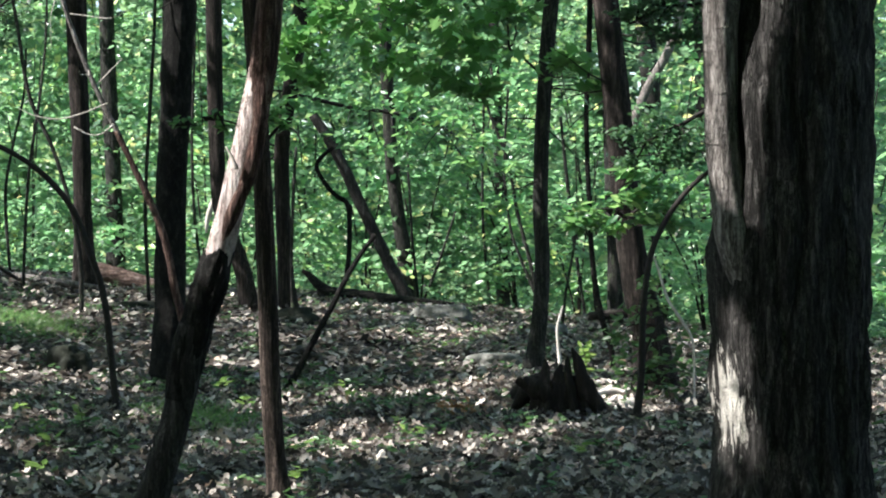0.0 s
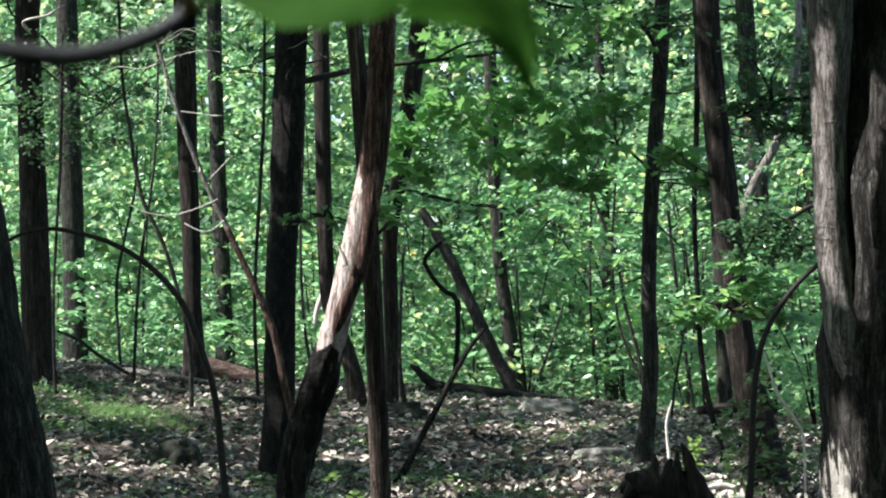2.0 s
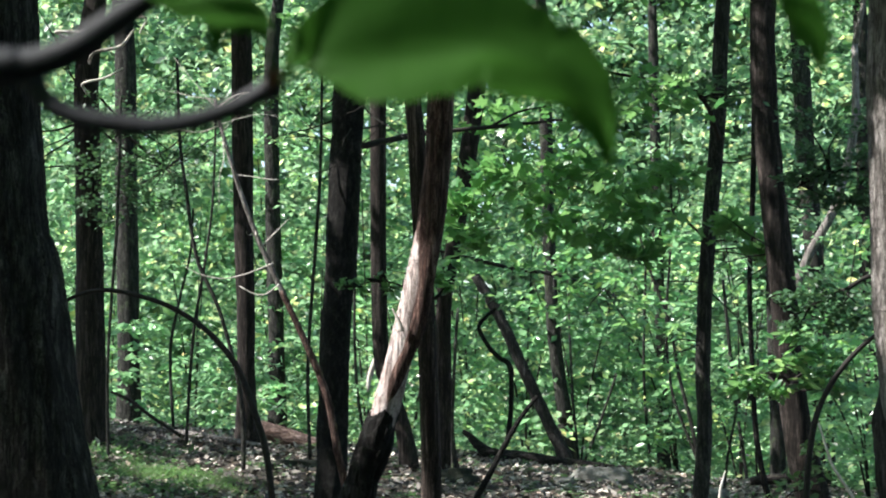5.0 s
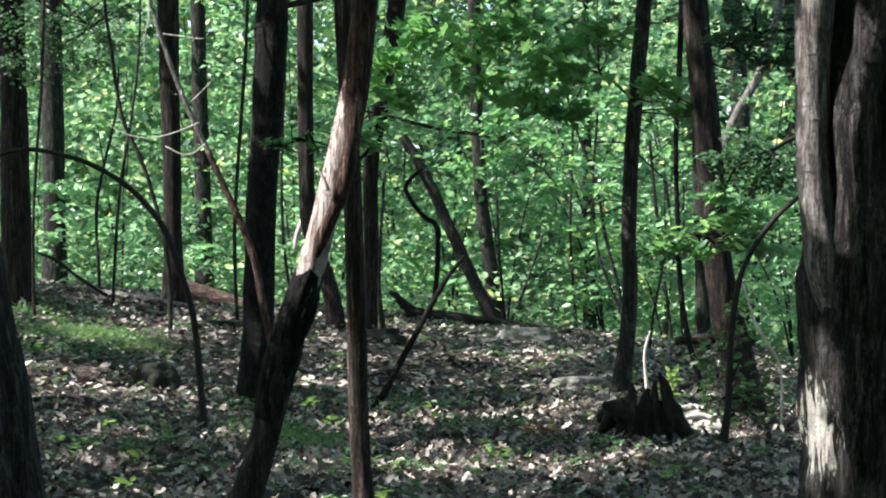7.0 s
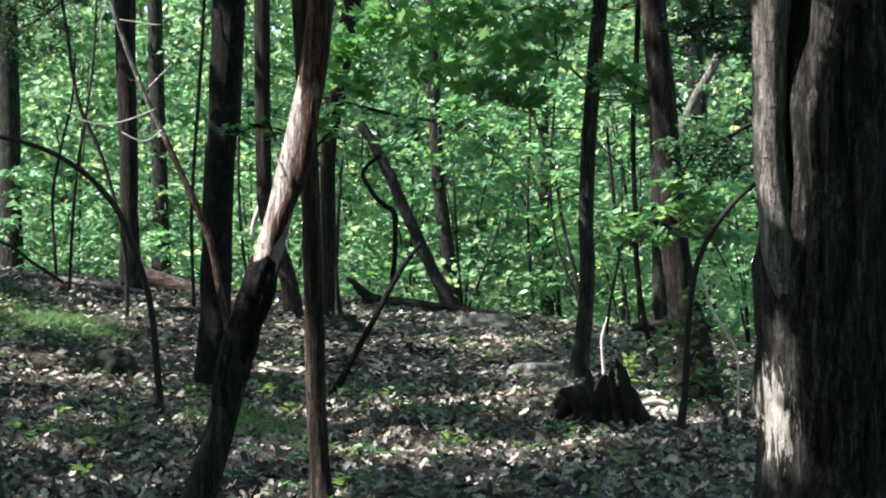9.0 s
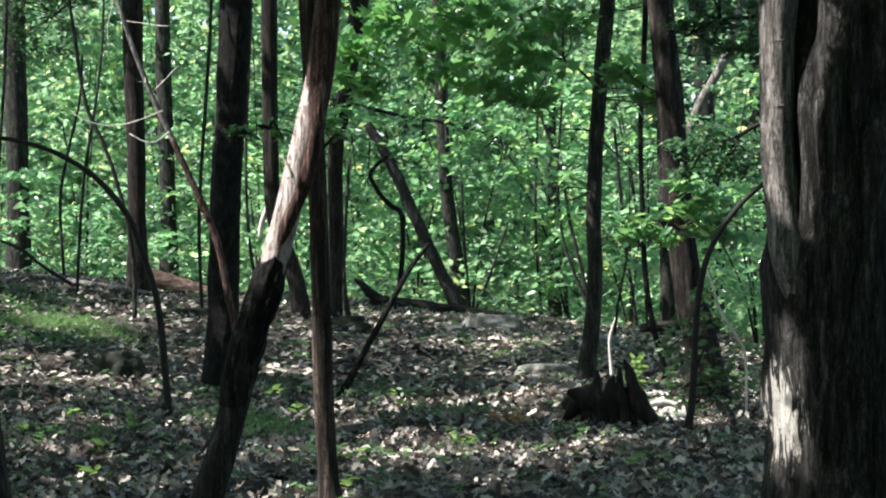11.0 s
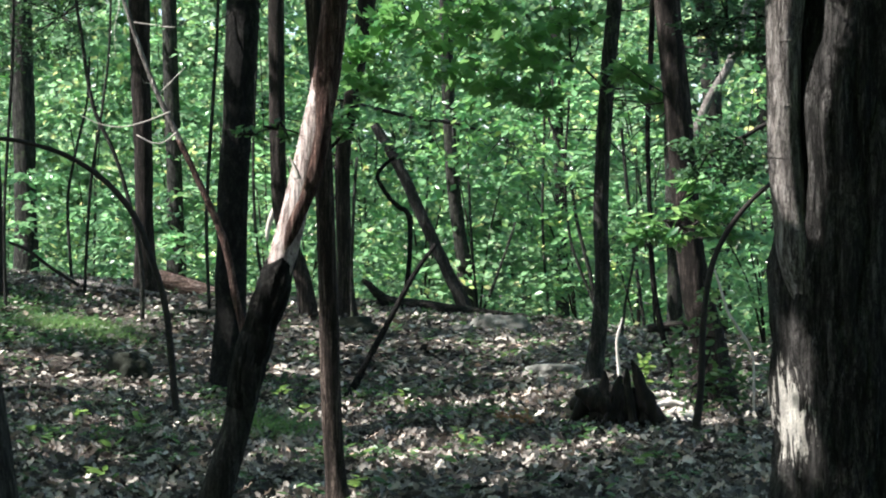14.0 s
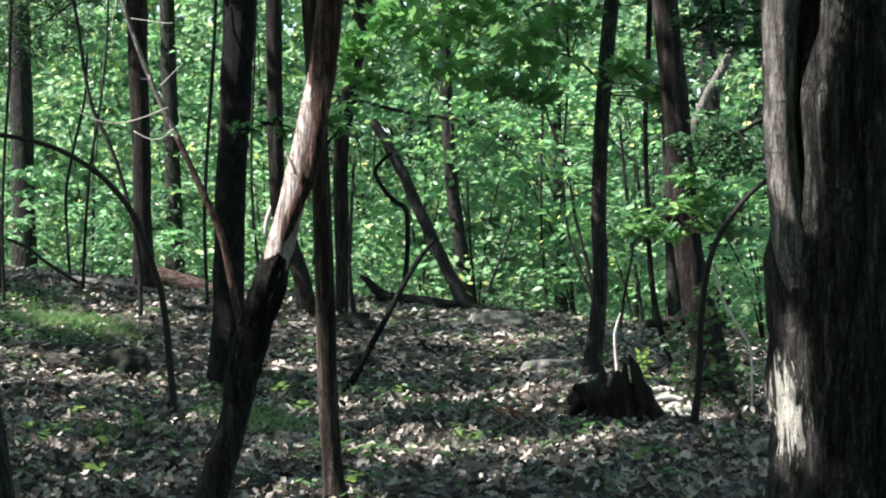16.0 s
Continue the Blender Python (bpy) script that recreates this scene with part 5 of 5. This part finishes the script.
for line in ([(-7.82, 37, 7.68, 0.016), (-7.28, 37, 7.74, 0.024), (-6.83, 37, 7.75, 0.028), (-6.38, 37, 7.89, 0.022)], [(-6.97, 37, 7.45, 0.018), (-6.65, 37, 7.42, 0.026), (-6.25, 37, 7.51, 0.026), (-6.03, 37, 7.78, 0.016)],
             [(-7.19, 37, 6.96, 0.012), (-6.83, 37, 6.92, 0.02), (-6.47, 37, 7.01, 0.02), (-6.2, 37, 7.17, 0.012)], [(-6.03, 37, 8.25, 0.02), (-5.89, 37, 7.98, 0.02), (-5.94, 37, 7.71, 0.012)]):
    part("dead_twig", tube([(-6.9, 37.9, line[1][2] - 0.05, 0.028)] + line[1:], 6, 0.1, 0.12), PALE_WOOD, edge_tree, "bleached drooping twig")
limb = part("limb", tube([(-1.93, 26, 4.55, 0.04), (-1.12, 26.5, 4.79, 0.032), (-0.74, 26.5, 4.83, 0.025), (-0.29, 26.5, 4.87, 0.025), (0.15, 26.5, 4.91, 0.019), (0.53, 26.5, 4.95, 0.01)], 8, 0.1, 0.1), TWIG, black, "thin dark dead limb")
part("twig", tube([(-0.29, 26.5, 4.87, 0.018), (0.03, 26.5, 5.04, 0.014), (0.35, 26.5, 5.1, 0.008)], 6, 0.1, 0.1), TWIG, limb)
dead_twigs(sap, [(-3.12, 24.8, 4.69, 0.006), (-3.16, 24.8, 4.87, 0.006), (-3.09, 24.8, 4.52, 0.006), (-3.17, 24.8, 4.96, 0.005), (-2.95, 24.8, 4.16, 0.006), (-2.74, 24.8, 3.57, 0.006)], 9, 0.8, PALE_WOOD, 41)
dead_twigs(black, [(-1.95, 26, 4.91, 0.012), (-1.76, 26, 4.79, 0.012), (-1.92, 26, 4.6, 0.012), (-1.73, 26, 5.1, 0.012), (-1.89, 26, 5.28, 0.012), (-1.76, 26, 4.48, 0.012)], 18, 0.8, GREY_BARK, 42)
dead_twigs(edge_tree, [(-6.75, 38, 6.85, 0.023), (-6.84, 38, 6.49, 0.023), (-6.7, 38, 6.3, 0.023), (-6.74, 38, 5.76, 0.023)], 10, 2.0, TWIG, 43)
dead_twigs(dark_tree, [(2.26, 28, 3.57, 0.013), (2.23, 28, 3.17, 0.013), (2.31, 28, 4.24, 0.013), (2.2, 28, 2.5, 0.01), (2.34, 28, 4.64, 0.013)], 10, 1.0, TWIG, 44)
dead_twigs(leaning_tree, [(-1.27, 43, 3.65, 0.026), (-1.31, 43, 4.06, 0.026), (-1.15, 43, 4.68, 0.026)], 8, 1.4, TWIG, 45)
dead_twigs(crooked_tree, [(2.83, 25.5, 3.38, 0.012), (2.77, 25.5, 3.99, 0.012), (2.88, 25.5, 2.65, 0.012)], 8, 1.0, TWIG, 46)

# ---- undergrowth behind the crest ----
K = 0
for x, y, h in [(-13, 58, 8), (-11.2, 61, 10), (-9.6, 56, 5), (-8.0, 59, 8), (-6.2, 62, 11), (-4.6, 55, 6), (-3.4, 55, 8), (-2.2, 49.5, 4), (-1, 55, 9), (0.2, 51, 6), (1.3, 49, 4.5), (2.4, 54, 8), (3.4, 50, 5.5), (4.5, 48, 4), (5.4, 53, 8),
                (6.4, 49, 5.5), (7.6, 46, 4.5), (8.6, 51, 8), (10, 48, 6), (11.2, 53, 9), (12.6, 50, 7), (6.2, 42, 3), (8.4, 40, 3.2), (-13.5, 52, 9), (7.2, 36, 2.4)]:
    K += 1
    g = np.random.default_rng(900 + K)
    z = float(land(x, y))
    ob = thing("understory_tree", (x, y, z), "young tree with layers of sunlit green leaves", "tree", "young trees behind the crest")
    c = []
    for s in range(3):
        tx, ty = g.normal(0, 0.9, 2)
        line = [(x, y, z - 0.1, 0.024), (x + tx * 0.3, y + ty * 0.3, z + h * 0.4, 0.018), (x + tx, y + ty, z + h * g.uniform(0.8, 1.0), 0.01)]
        part("stem", tube(line, 6, 0.5, 0.05), TWIG, ob)
        for _ in range(int(10 + h * 4.0)):
            t = g.uniform(0.08, 1.0)
            q = np.array([x + tx * t, y + ty * t, z + 0.3 + h * t]) + g.normal(0, 1, 3) * [1.0, 0.8, 0.25]
            c.append((*q, g.uniform(0.3, 0.65)))
    c = c[: int(len(c) * (0.6 + 0.4 * (K % 2)))]
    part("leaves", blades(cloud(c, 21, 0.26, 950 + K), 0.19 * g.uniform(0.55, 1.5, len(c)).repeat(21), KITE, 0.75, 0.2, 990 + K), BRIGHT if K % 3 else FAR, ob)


def clumped(c, scale, keep, seed):
    """Thins sprays into clumps with dark hollows between them."""
    n = np.array([noise.noise((x * scale, y * scale * 0.6, z * scale * 1.5 + seed)) for x, y, z, r in c])
    return c[n > keep]


def woods(label, y0, y1, n, z0, z1, size, per, r, scale, keep, seed):
    """Far leaves without number, in layered clumps."""
    g = np.random.default_rng(seed)
    y = g.uniform(y0, y1, n)
    x = g.uniform(-1, 1, n) * (0.26 * y + 2)
    z = z0 + (z1 - z0) * g.uniform(0, 1, n)
    c = clumped(np.stack([x, y, z, g.uniform(0.6, 1.4, n) * r], -1), scale, keep, seed)
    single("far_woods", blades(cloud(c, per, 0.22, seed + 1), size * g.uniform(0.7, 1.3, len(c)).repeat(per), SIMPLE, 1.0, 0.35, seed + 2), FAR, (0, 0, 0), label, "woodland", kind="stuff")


def far_shade_cover():
    """High cover added above the view to keep the depth of the wood in shade."""
    g = np.random.default_rng(31)
    n = 2600
    a = np.stack([g.uniform(-16, 18, n), g.uniform(57, 80, n), g.uniform(12, 18, n), np.full(n, 1.2)], -1)
    b = np.stack([g.uniform(-14, 30, n), g.uniform(80, 150, n), g.uniform(24, 34, n), np.full(n, 2.4)], -1)
    a, b = clumped(a, 0.13, 0.2, 5), clumped(b, 0.07, 0.0, 6)
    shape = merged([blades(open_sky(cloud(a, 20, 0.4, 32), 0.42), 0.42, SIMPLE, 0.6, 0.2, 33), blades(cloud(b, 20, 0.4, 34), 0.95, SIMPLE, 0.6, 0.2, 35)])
    single("far_shade_cover", shape, FAR, (0, 0, 0), "high leaf cover added to shade the wood beyond the crest", "woodland", kind="stuff")


far_shade_cover()
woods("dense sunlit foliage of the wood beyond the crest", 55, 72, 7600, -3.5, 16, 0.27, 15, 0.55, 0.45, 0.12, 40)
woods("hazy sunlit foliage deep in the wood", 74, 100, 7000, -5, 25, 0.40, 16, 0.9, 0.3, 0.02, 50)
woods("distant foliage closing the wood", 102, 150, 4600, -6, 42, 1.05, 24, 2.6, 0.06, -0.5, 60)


def undergrowth():
    """Low leaves over the floor of the hollow."""
    g = np.random.default_rng(35)
    n = 1500
    y = g.uniform(46.5, 62, n)
    x = g.uniform(-1, 1, n) * 0.27 * y
    c = np.stack([x, y, land(x, y) + g.uniform(0.1, 1.6, n), np.full(n, 0.5)], -1)
    c = c[(x > -4) | (y > 53)]
    c = clumped(c, 0.5, -0.15, 9)
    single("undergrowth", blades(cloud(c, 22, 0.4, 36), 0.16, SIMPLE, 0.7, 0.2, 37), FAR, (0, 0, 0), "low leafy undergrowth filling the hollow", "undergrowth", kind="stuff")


undergrowth()


def sunlit_saplings():
    """Leafy saplings just beyond the crest, in the sun."""
    g = np.random.default_rng(38)
    n = 200
    y = g.uniform(46.5, 51, n)
    x = g.uniform(-8.8, -4.6, n)
    c = clumped(np.stack([x, y, g.uniform(1.0, 3.6, n), np.full(n, 0.26)], -1), 0.9, 0.05, 12)
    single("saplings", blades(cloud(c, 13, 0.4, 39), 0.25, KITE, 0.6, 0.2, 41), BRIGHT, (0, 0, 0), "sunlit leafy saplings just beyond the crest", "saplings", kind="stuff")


sunlit_saplings()


def ring_of_woods():
    """Unseen woods added to both sides and behind to hold back sky light."""
    g = np.random.default_rng(70)
    n = 1900
    a, d = g.uniform(radians(108), radians(432), n), g.uniform(20, 60, n)
    c = np.stack([d * np.cos(a), d * np.sin(a), g.uniform(0.3, 16, n), np.full(n, 1.6)], -1)
    at = cloud(c, 22, 0.5, 71)
    single("light_blocking_woods", blades(open_sky(at, 0.5), 0.5, SIMPLE, 0.8, 0.1, 72), FAR, (0, 0, 0), "unseen leafy wood added all round the clearing to hold back sky light", "woodland", kind="stuff")


ring_of_woods()


def thicket():
    """Close unseen growth added behind the camera and to its side, cutting light on trunk fronts."""
    g = np.random.default_rng(75)
    n = 2500
    a, d = g.uniform(radians(170), radians(385), n), g.uniform(6, 17, n)
    c = np.stack([d * np.cos(a), d * np.sin(a), g.uniform(0.2, 12, n), np.full(n, 1.1)], -1)
    c = c[(c[:, 1] < 2) | (c[:, 0] > 6.5)]
    at = cloud(c, 20, 0.5, 76)
    at = at[np.hypot(at[:, 0], at[:, 1]) > 3.5]
    single("thicket", blades(open_sky(at, 0.4), 0.4, SIMPLE, 0.8, 0.1, 77), GREEN, (0, 0, 0), "dense unseen leaves added to cut light from behind", "woodland", kind="stuff")


thicket()


# ---- low plants ----
def tufts(name, label, category, spots, per, size, shape, material, tilt, seed, spread=1.0, stand=False):
    g = np.random.default_rng(seed)
    at = []
    for x, y, r in spots:
        n = int(per)
        d = g.normal(0, 0.5, (n, 2)) * r * spread
        px, py = x + d[:, 0], y + d[:, 1]
        at.append(np.stack([px, py, land(px, py) + g.uniform(0.02, 0.14, n)], -1))
    single(name, blades(np.vstack(at), size, shape, tilt, -0.6 if stand else 0.0, seed + 1), material, (0, 0, 0), label, category, kind="stuff")


seedlings = [(float(q[0]), float(q[1]), 0.14) for q in on_land(1150, 11, 46, 78)]
tufts("seedlings", "small green seedlings among the dead leaves", "seedlings", seedlings, 9, 0.08, BLADE, PLANT, 0.4, 80)
dense = [(q[0], q[1], 0.55) for q in [(-6.44, 36.35, 1.02), (-5.73, 35.7, 0.91), (-4.93, 34.3, 0.77), (-4.33, 32.3, 0.65), (-5.64, 32.75, 0.72), (-4.83, 31.05, 0.61), (-6.29, 34.6, 0.84), (-6.25, 37.85, 1.14), (-6.57, 38.1, 1.18), (-6.63, 36.45, 1.07), (-5.77, 37.65, 1.05), (-4.47, 30.6, 0.55), (-5.87, 31.85, 0.67)] + [(-2.18, 25.15, 0.18), (-1.41, 26.45, 0.18), (-0.15, 25.95, 0.14), (-0.51, 25.5, 0.14), (0.43, 23.75, 0.09), (0.79, 22.75, 0.09), (-1.28, 22.1, 0.03), (-2.69, 21.2, 0.04), (-3.39, 21.15, 0.04), (-0.63, 18.3, 0.02), (-0.29, 19, 0.01), (0.09, 22.95, 0.08)] + [(1.41, 33.65, 0.34), (1.91, 35.6, 0.4), (1.1, 31.65, 0.33), (2.84, 43.25, 0.47), (3.88, 29.85, 0.15), (3.97, 28, 0.1)]]
lush = [(q[0], q[1], 0.7) for q in [(-6.61, 36.85, 1.11), (-6.02, 36.45, 0.98), (-5.31, 35.2, 0.87), (-5.98, 34.7, 0.84), (-6.06, 33.35, 0.79), (-5.3, 33.55, 0.74), (-5.51, 38.3, 1.04), (-4.7, 34.4, 0.76), (-5.38, 31.65, 0.63), (-6.55, 35.55, 0.95), (-6.89, 38.9, 1.22), (-4.68, 31.5, 0.64)]]
tufts("low_plants", "lush low green plants on the slope", "plants", lush, 90, 0.10, BLADE, PLANT, 0.5, 83)
tufts("low_plants", "patches of low green plants on the slope", "plants", dense, 60, 0.08, BLADE, PLANT, 0.45, 84)
grassy = [(q[0], q[1], 0.5) for q in [(-4.88, 33.95, 0.73), (-4.37, 32.25, 0.66), (-5.01, 33.2, 0.69), (-4.12, 31.8, 0.61), (-5.36, 33.95, 0.77), (-4.11, 33, 0.68)] + [(-1.56, 22.35, 0.07), (-1.36, 21.65, 0.01)]]
tufts("grass", "tufts of fine woodland grass", "grass", grassy, 300, 0.15, (np.array([(0, 0.02, 0), (0.5, 0.018, 0.1), (1, 0, 0), (0.5, -0.018, 0.1), (0, -0.02, 0)]), [[0, 4, 3, 1], [1, 3, 2]]), GRASS, 0.7, 88, stand=True)

RUSTY = leaf("rusty_leaf", [(0.0, (0.30, 0.13, 0.05)), (1.0, (0.46, 0.24, 0.11))], 0.2, 0.6, 0.0)
LIME = leaf("lime_leaf", [(0.0, (0.14, 0.27, 0.06)), (1.0, (0.28, 0.38, 0.10))], 0.4, through_mix=0.3)
tufts("rusty_leaves", "heap of rusty orange dead leaves", "fallen leaves", [(q[0], q[1], 0.16) for q in [(0.91, 22.4, 0.07), (1.01, 22.25, 0.06)]], 26, 0.10, OAKLEAF, RUSTY, 0.6, 90)
for x, y, z in [(2.16, 22.7, 0.53), (2.18, 22.7, 0.67)]:
    c = [(x, y, z, 0.07), (x + 0.02, y, z - 0.06, 0.06)]
    single("sprout", blades(cloud(c, 14, 0.9, 91), 0.07, BLADE, 0.7, 0.0, 92), LIME, (x, y, z - 0.1), "small lime-green sprout on the rotten stump", "sprout")
for q in [(-0.41, 18.15, 0.03), (-1.45, 25.65, 0.17), (-3.39, 21.03, 0.06), (-2.6, 22.43, 0.07), (-0.14, 25.49, 0.13), (0.46, 20.15, 0.01), (-1.09, 23.17, 0.11), (-0.38, 15.99, 0.03), (-2.33, 17.55, -0.03), (1.71, 18.37, -0.03), (-0.05, 24.51, 0.09), (-2.47, 19.29, 0.05), (-3.23, 22.8, 0.09), (-2.7, 20.3, 0.05), (-2.53, 21.95, 0.04), (-0.67, 19.45, 0.02), (1.28, 32.45, 0.34), (1.61, 33.75, 0.34), (1.08, 31.1, 0.32)]:
    k = int(abs(q[0]) * 100)
    ob = thing("seedling", q, "yellow-green tree seedling among dead leaves", "seedling", "seedlings in the litter")
    part("stem", tube([(q[0], q[1], q[2] - 0.02, 0.004), (q[0] + 0.01, q[1], q[2] + 0.07, 0.003), (q[0], q[1], q[2] + 0.12, 0.002)], 5, 0.03, 0.0), TWIG, ob)
    for n in range(6):
        a = n * 1.05 + q[0]
        at = np.array([[q[0] + 0.03 * math.cos(a), q[1] + 0.03 * math.sin(a), q[2] + 0.06 + 0.012 * n]])
        part("leaf", blades(at, 0.11, BLADE, 0.5, 0.0, k + n), LIME, ob)

# ---- the sprig of leaves close to the camera ----
def near_leaf(line, lean, ob, upper=1.0):
    """A broad toothed leaf along a curved rib (x, y, z, half width). lean: how far its face turns to the sky; upper: how much broader its upper half is."""
    c = spline(line, 12)
    way = np.gradient(c[:, :3], axis=0)
    way /= np.linalg.norm(way, axis=1)[:, None]
    side = np.cross(way, [0, -1, lean])
    side /= np.linalg.norm(side, axis=1)[:, None]
    up = np.cross(side, way)
    n, cols = len(c), 13
    k = np.linspace(-1, 1, cols)
    s = np.linspace(0, 1, n)
    saw = lambda q: 1 - 2 * (q % 1.0)
    wide = [c[:, 3] * (1 + 0.13 * saw(s * 3.2 + a) * smoothstep(0.02, 0.2, s) + 0.05 * saw(s * 11 + 2 * a)) for a in (0.15, 0.6)]
    wide[0] = wide[0] * (1 + (upper - 1) * (1 - smoothstep(0.3, 0.65, s)))
    w = np.where(k[None] < 0, wide[0][:, None], wide[1][:, None])
    lift = np.abs(k)[None] * w * 0.3 + 0.0012 * np.sin(k[None] * 5 + s[:, None] * 14)
    v = c[:, None, :3] + side[:, None] * (w * k[None])[..., None] + up[:, None] * lift[..., None]
    i, j = np.meshgrid(np.arange(n - 1), np.arange(cols - 1), indexing="ij")
    q = np.stack([i * cols + j, i * cols + j + 1, (i + 1) * cols + j + 1, (i + 1) * cols + j], -1).reshape(-1)
    return part("leaf", (v.reshape(-1, 3), q, np.full((n - 1) * (cols - 1), 4)), SPRIG, ob)


sprig = thing("leafy_twig", (-0.285, 1.3, 1.71), "bright green leaves on a dark twig close by", "twig")
part("twig", tube([(-0.62, 1.33, 1.70, 0.011), (-0.333, 1.3, 1.710, 0.0099), (-0.288, 1.3, 1.710, 0.0096), (-0.265, 1.3, 1.717, 0.0093), (-0.243, 1.3, 1.730, 0.0087), (-0.221, 1.3, 1.745, 0.0077), (-0.196, 1.3, 1.758, 0.0062), (-0.164, 1.3, 1.771, 0.0043), (0.0, 1.3, 1.80, 0.003), (0.11, 1.3, 1.785, 0.002), (0.135, 1.3, 1.76, 0.0016)], 16, 0.01, 0.10, 60), NEAR_TWIG, sprig)
side_twig = part("side_twig", tube([(-0.285, 1.3, 1.712, 0.0062), (-0.276, 1.3, 1.692, 0.0062), (-0.257, 1.3, 1.681, 0.0062), (-0.228, 1.3, 1.676, 0.0062), (-0.206, 1.3, 1.676, 0.0059), (-0.185, 1.3, 1.68, 0.0056), (-0.166, 1.3, 1.687, 0.0056), (-0.153, 1.3, 1.694, 0.0062), (-0.146, 1.3, 1.698, 0.0072), (-0.141, 1.3, 1.7, 0.0037)], 16, 0.01, 0.10, 60), NEAR_TWIG, sprig)
part("bud", tube([(-0.148, 1.285, 1.695, 0.003), (-0.145, 1.285, 1.699, 0.0052), (-0.144, 1.285, 1.705, 0.0028)], 12, 0.002, 0.15, 60), BUD, side_twig, "rusty brown bud scales")
part("leaf_stalk", tube([(-0.146, 1.29, 1.7, 0.0019), (-0.148, 1.29, 1.714, 0.0018), (-0.15, 1.29, 1.727, 0.0015), (-0.153, 1.285, 1.735, 0.0013)], 8, 0.01, 0.0), SPRIG, side_twig)
part("leaf_stalk", tube([(-0.145, 1.3, 1.7, 0.0019), (-0.137, 1.3, 1.703, 0.0018), (-0.128, 1.3, 1.708, 0.0015)], 8, 0.01, 0.0), SPRIG, side_twig)
near_leaf([(-0.129, 1.3, 1.708, 0.001), (-0.113, 1.3, 1.712, 0.02), (-0.088, 1.3, 1.715, 0.033), (-0.053, 1.3, 1.717, 0.034), (-0.024, 1.3, 1.717, 0.027), (0.001, 1.3, 1.709, 0.026), (0.021, 1.3, 1.698, 0.021), (0.034, 1.3, 1.681, 0.013), (0.039, 1.3, 1.664, 0.006), (0.04, 1.3, 1.649, 0.001)], 0.3, sprig, 1.7)
near_leaf([(-0.147, 1.28, 1.719, 0.001), (-0.155, 1.28, 1.73, 0.009), (-0.171, 1.28, 1.737, 0.0146), (-0.19, 1.28, 1.742, 0.0137), (-0.206, 1.28, 1.746, 0.009), (-0.221, 1.28, 1.75, 0.001)], 0.4, sprig)
near_leaf([(-0.172, 1.285, 1.736, 0.001), (-0.175, 1.285, 1.73, 0.008), (-0.177, 1.285, 1.722, 0.005), (-0.178, 1.285, 1.711, 0.0006)], 0.4, sprig)
near_leaf([(-0.142, 1.31, 1.705, 0.001), (-0.134, 1.33, 1.722, 0.0092), (-0.124, 1.335, 1.735, 0.0111), (-0.112, 1.34, 1.747, 0.0092), (-0.105, 1.34, 1.76, 0.001)], 0.3, sprig)
near_leaf([(0.135, 1.3, 1.76, 0.001), (0.145, 1.3, 1.743, 0.0111), (0.154, 1.3, 1.727, 0.0102), (0.158, 1.3, 1.715, 0.0062), (0.16, 1.3, 1.702, 0.001)], 0.3, sprig)
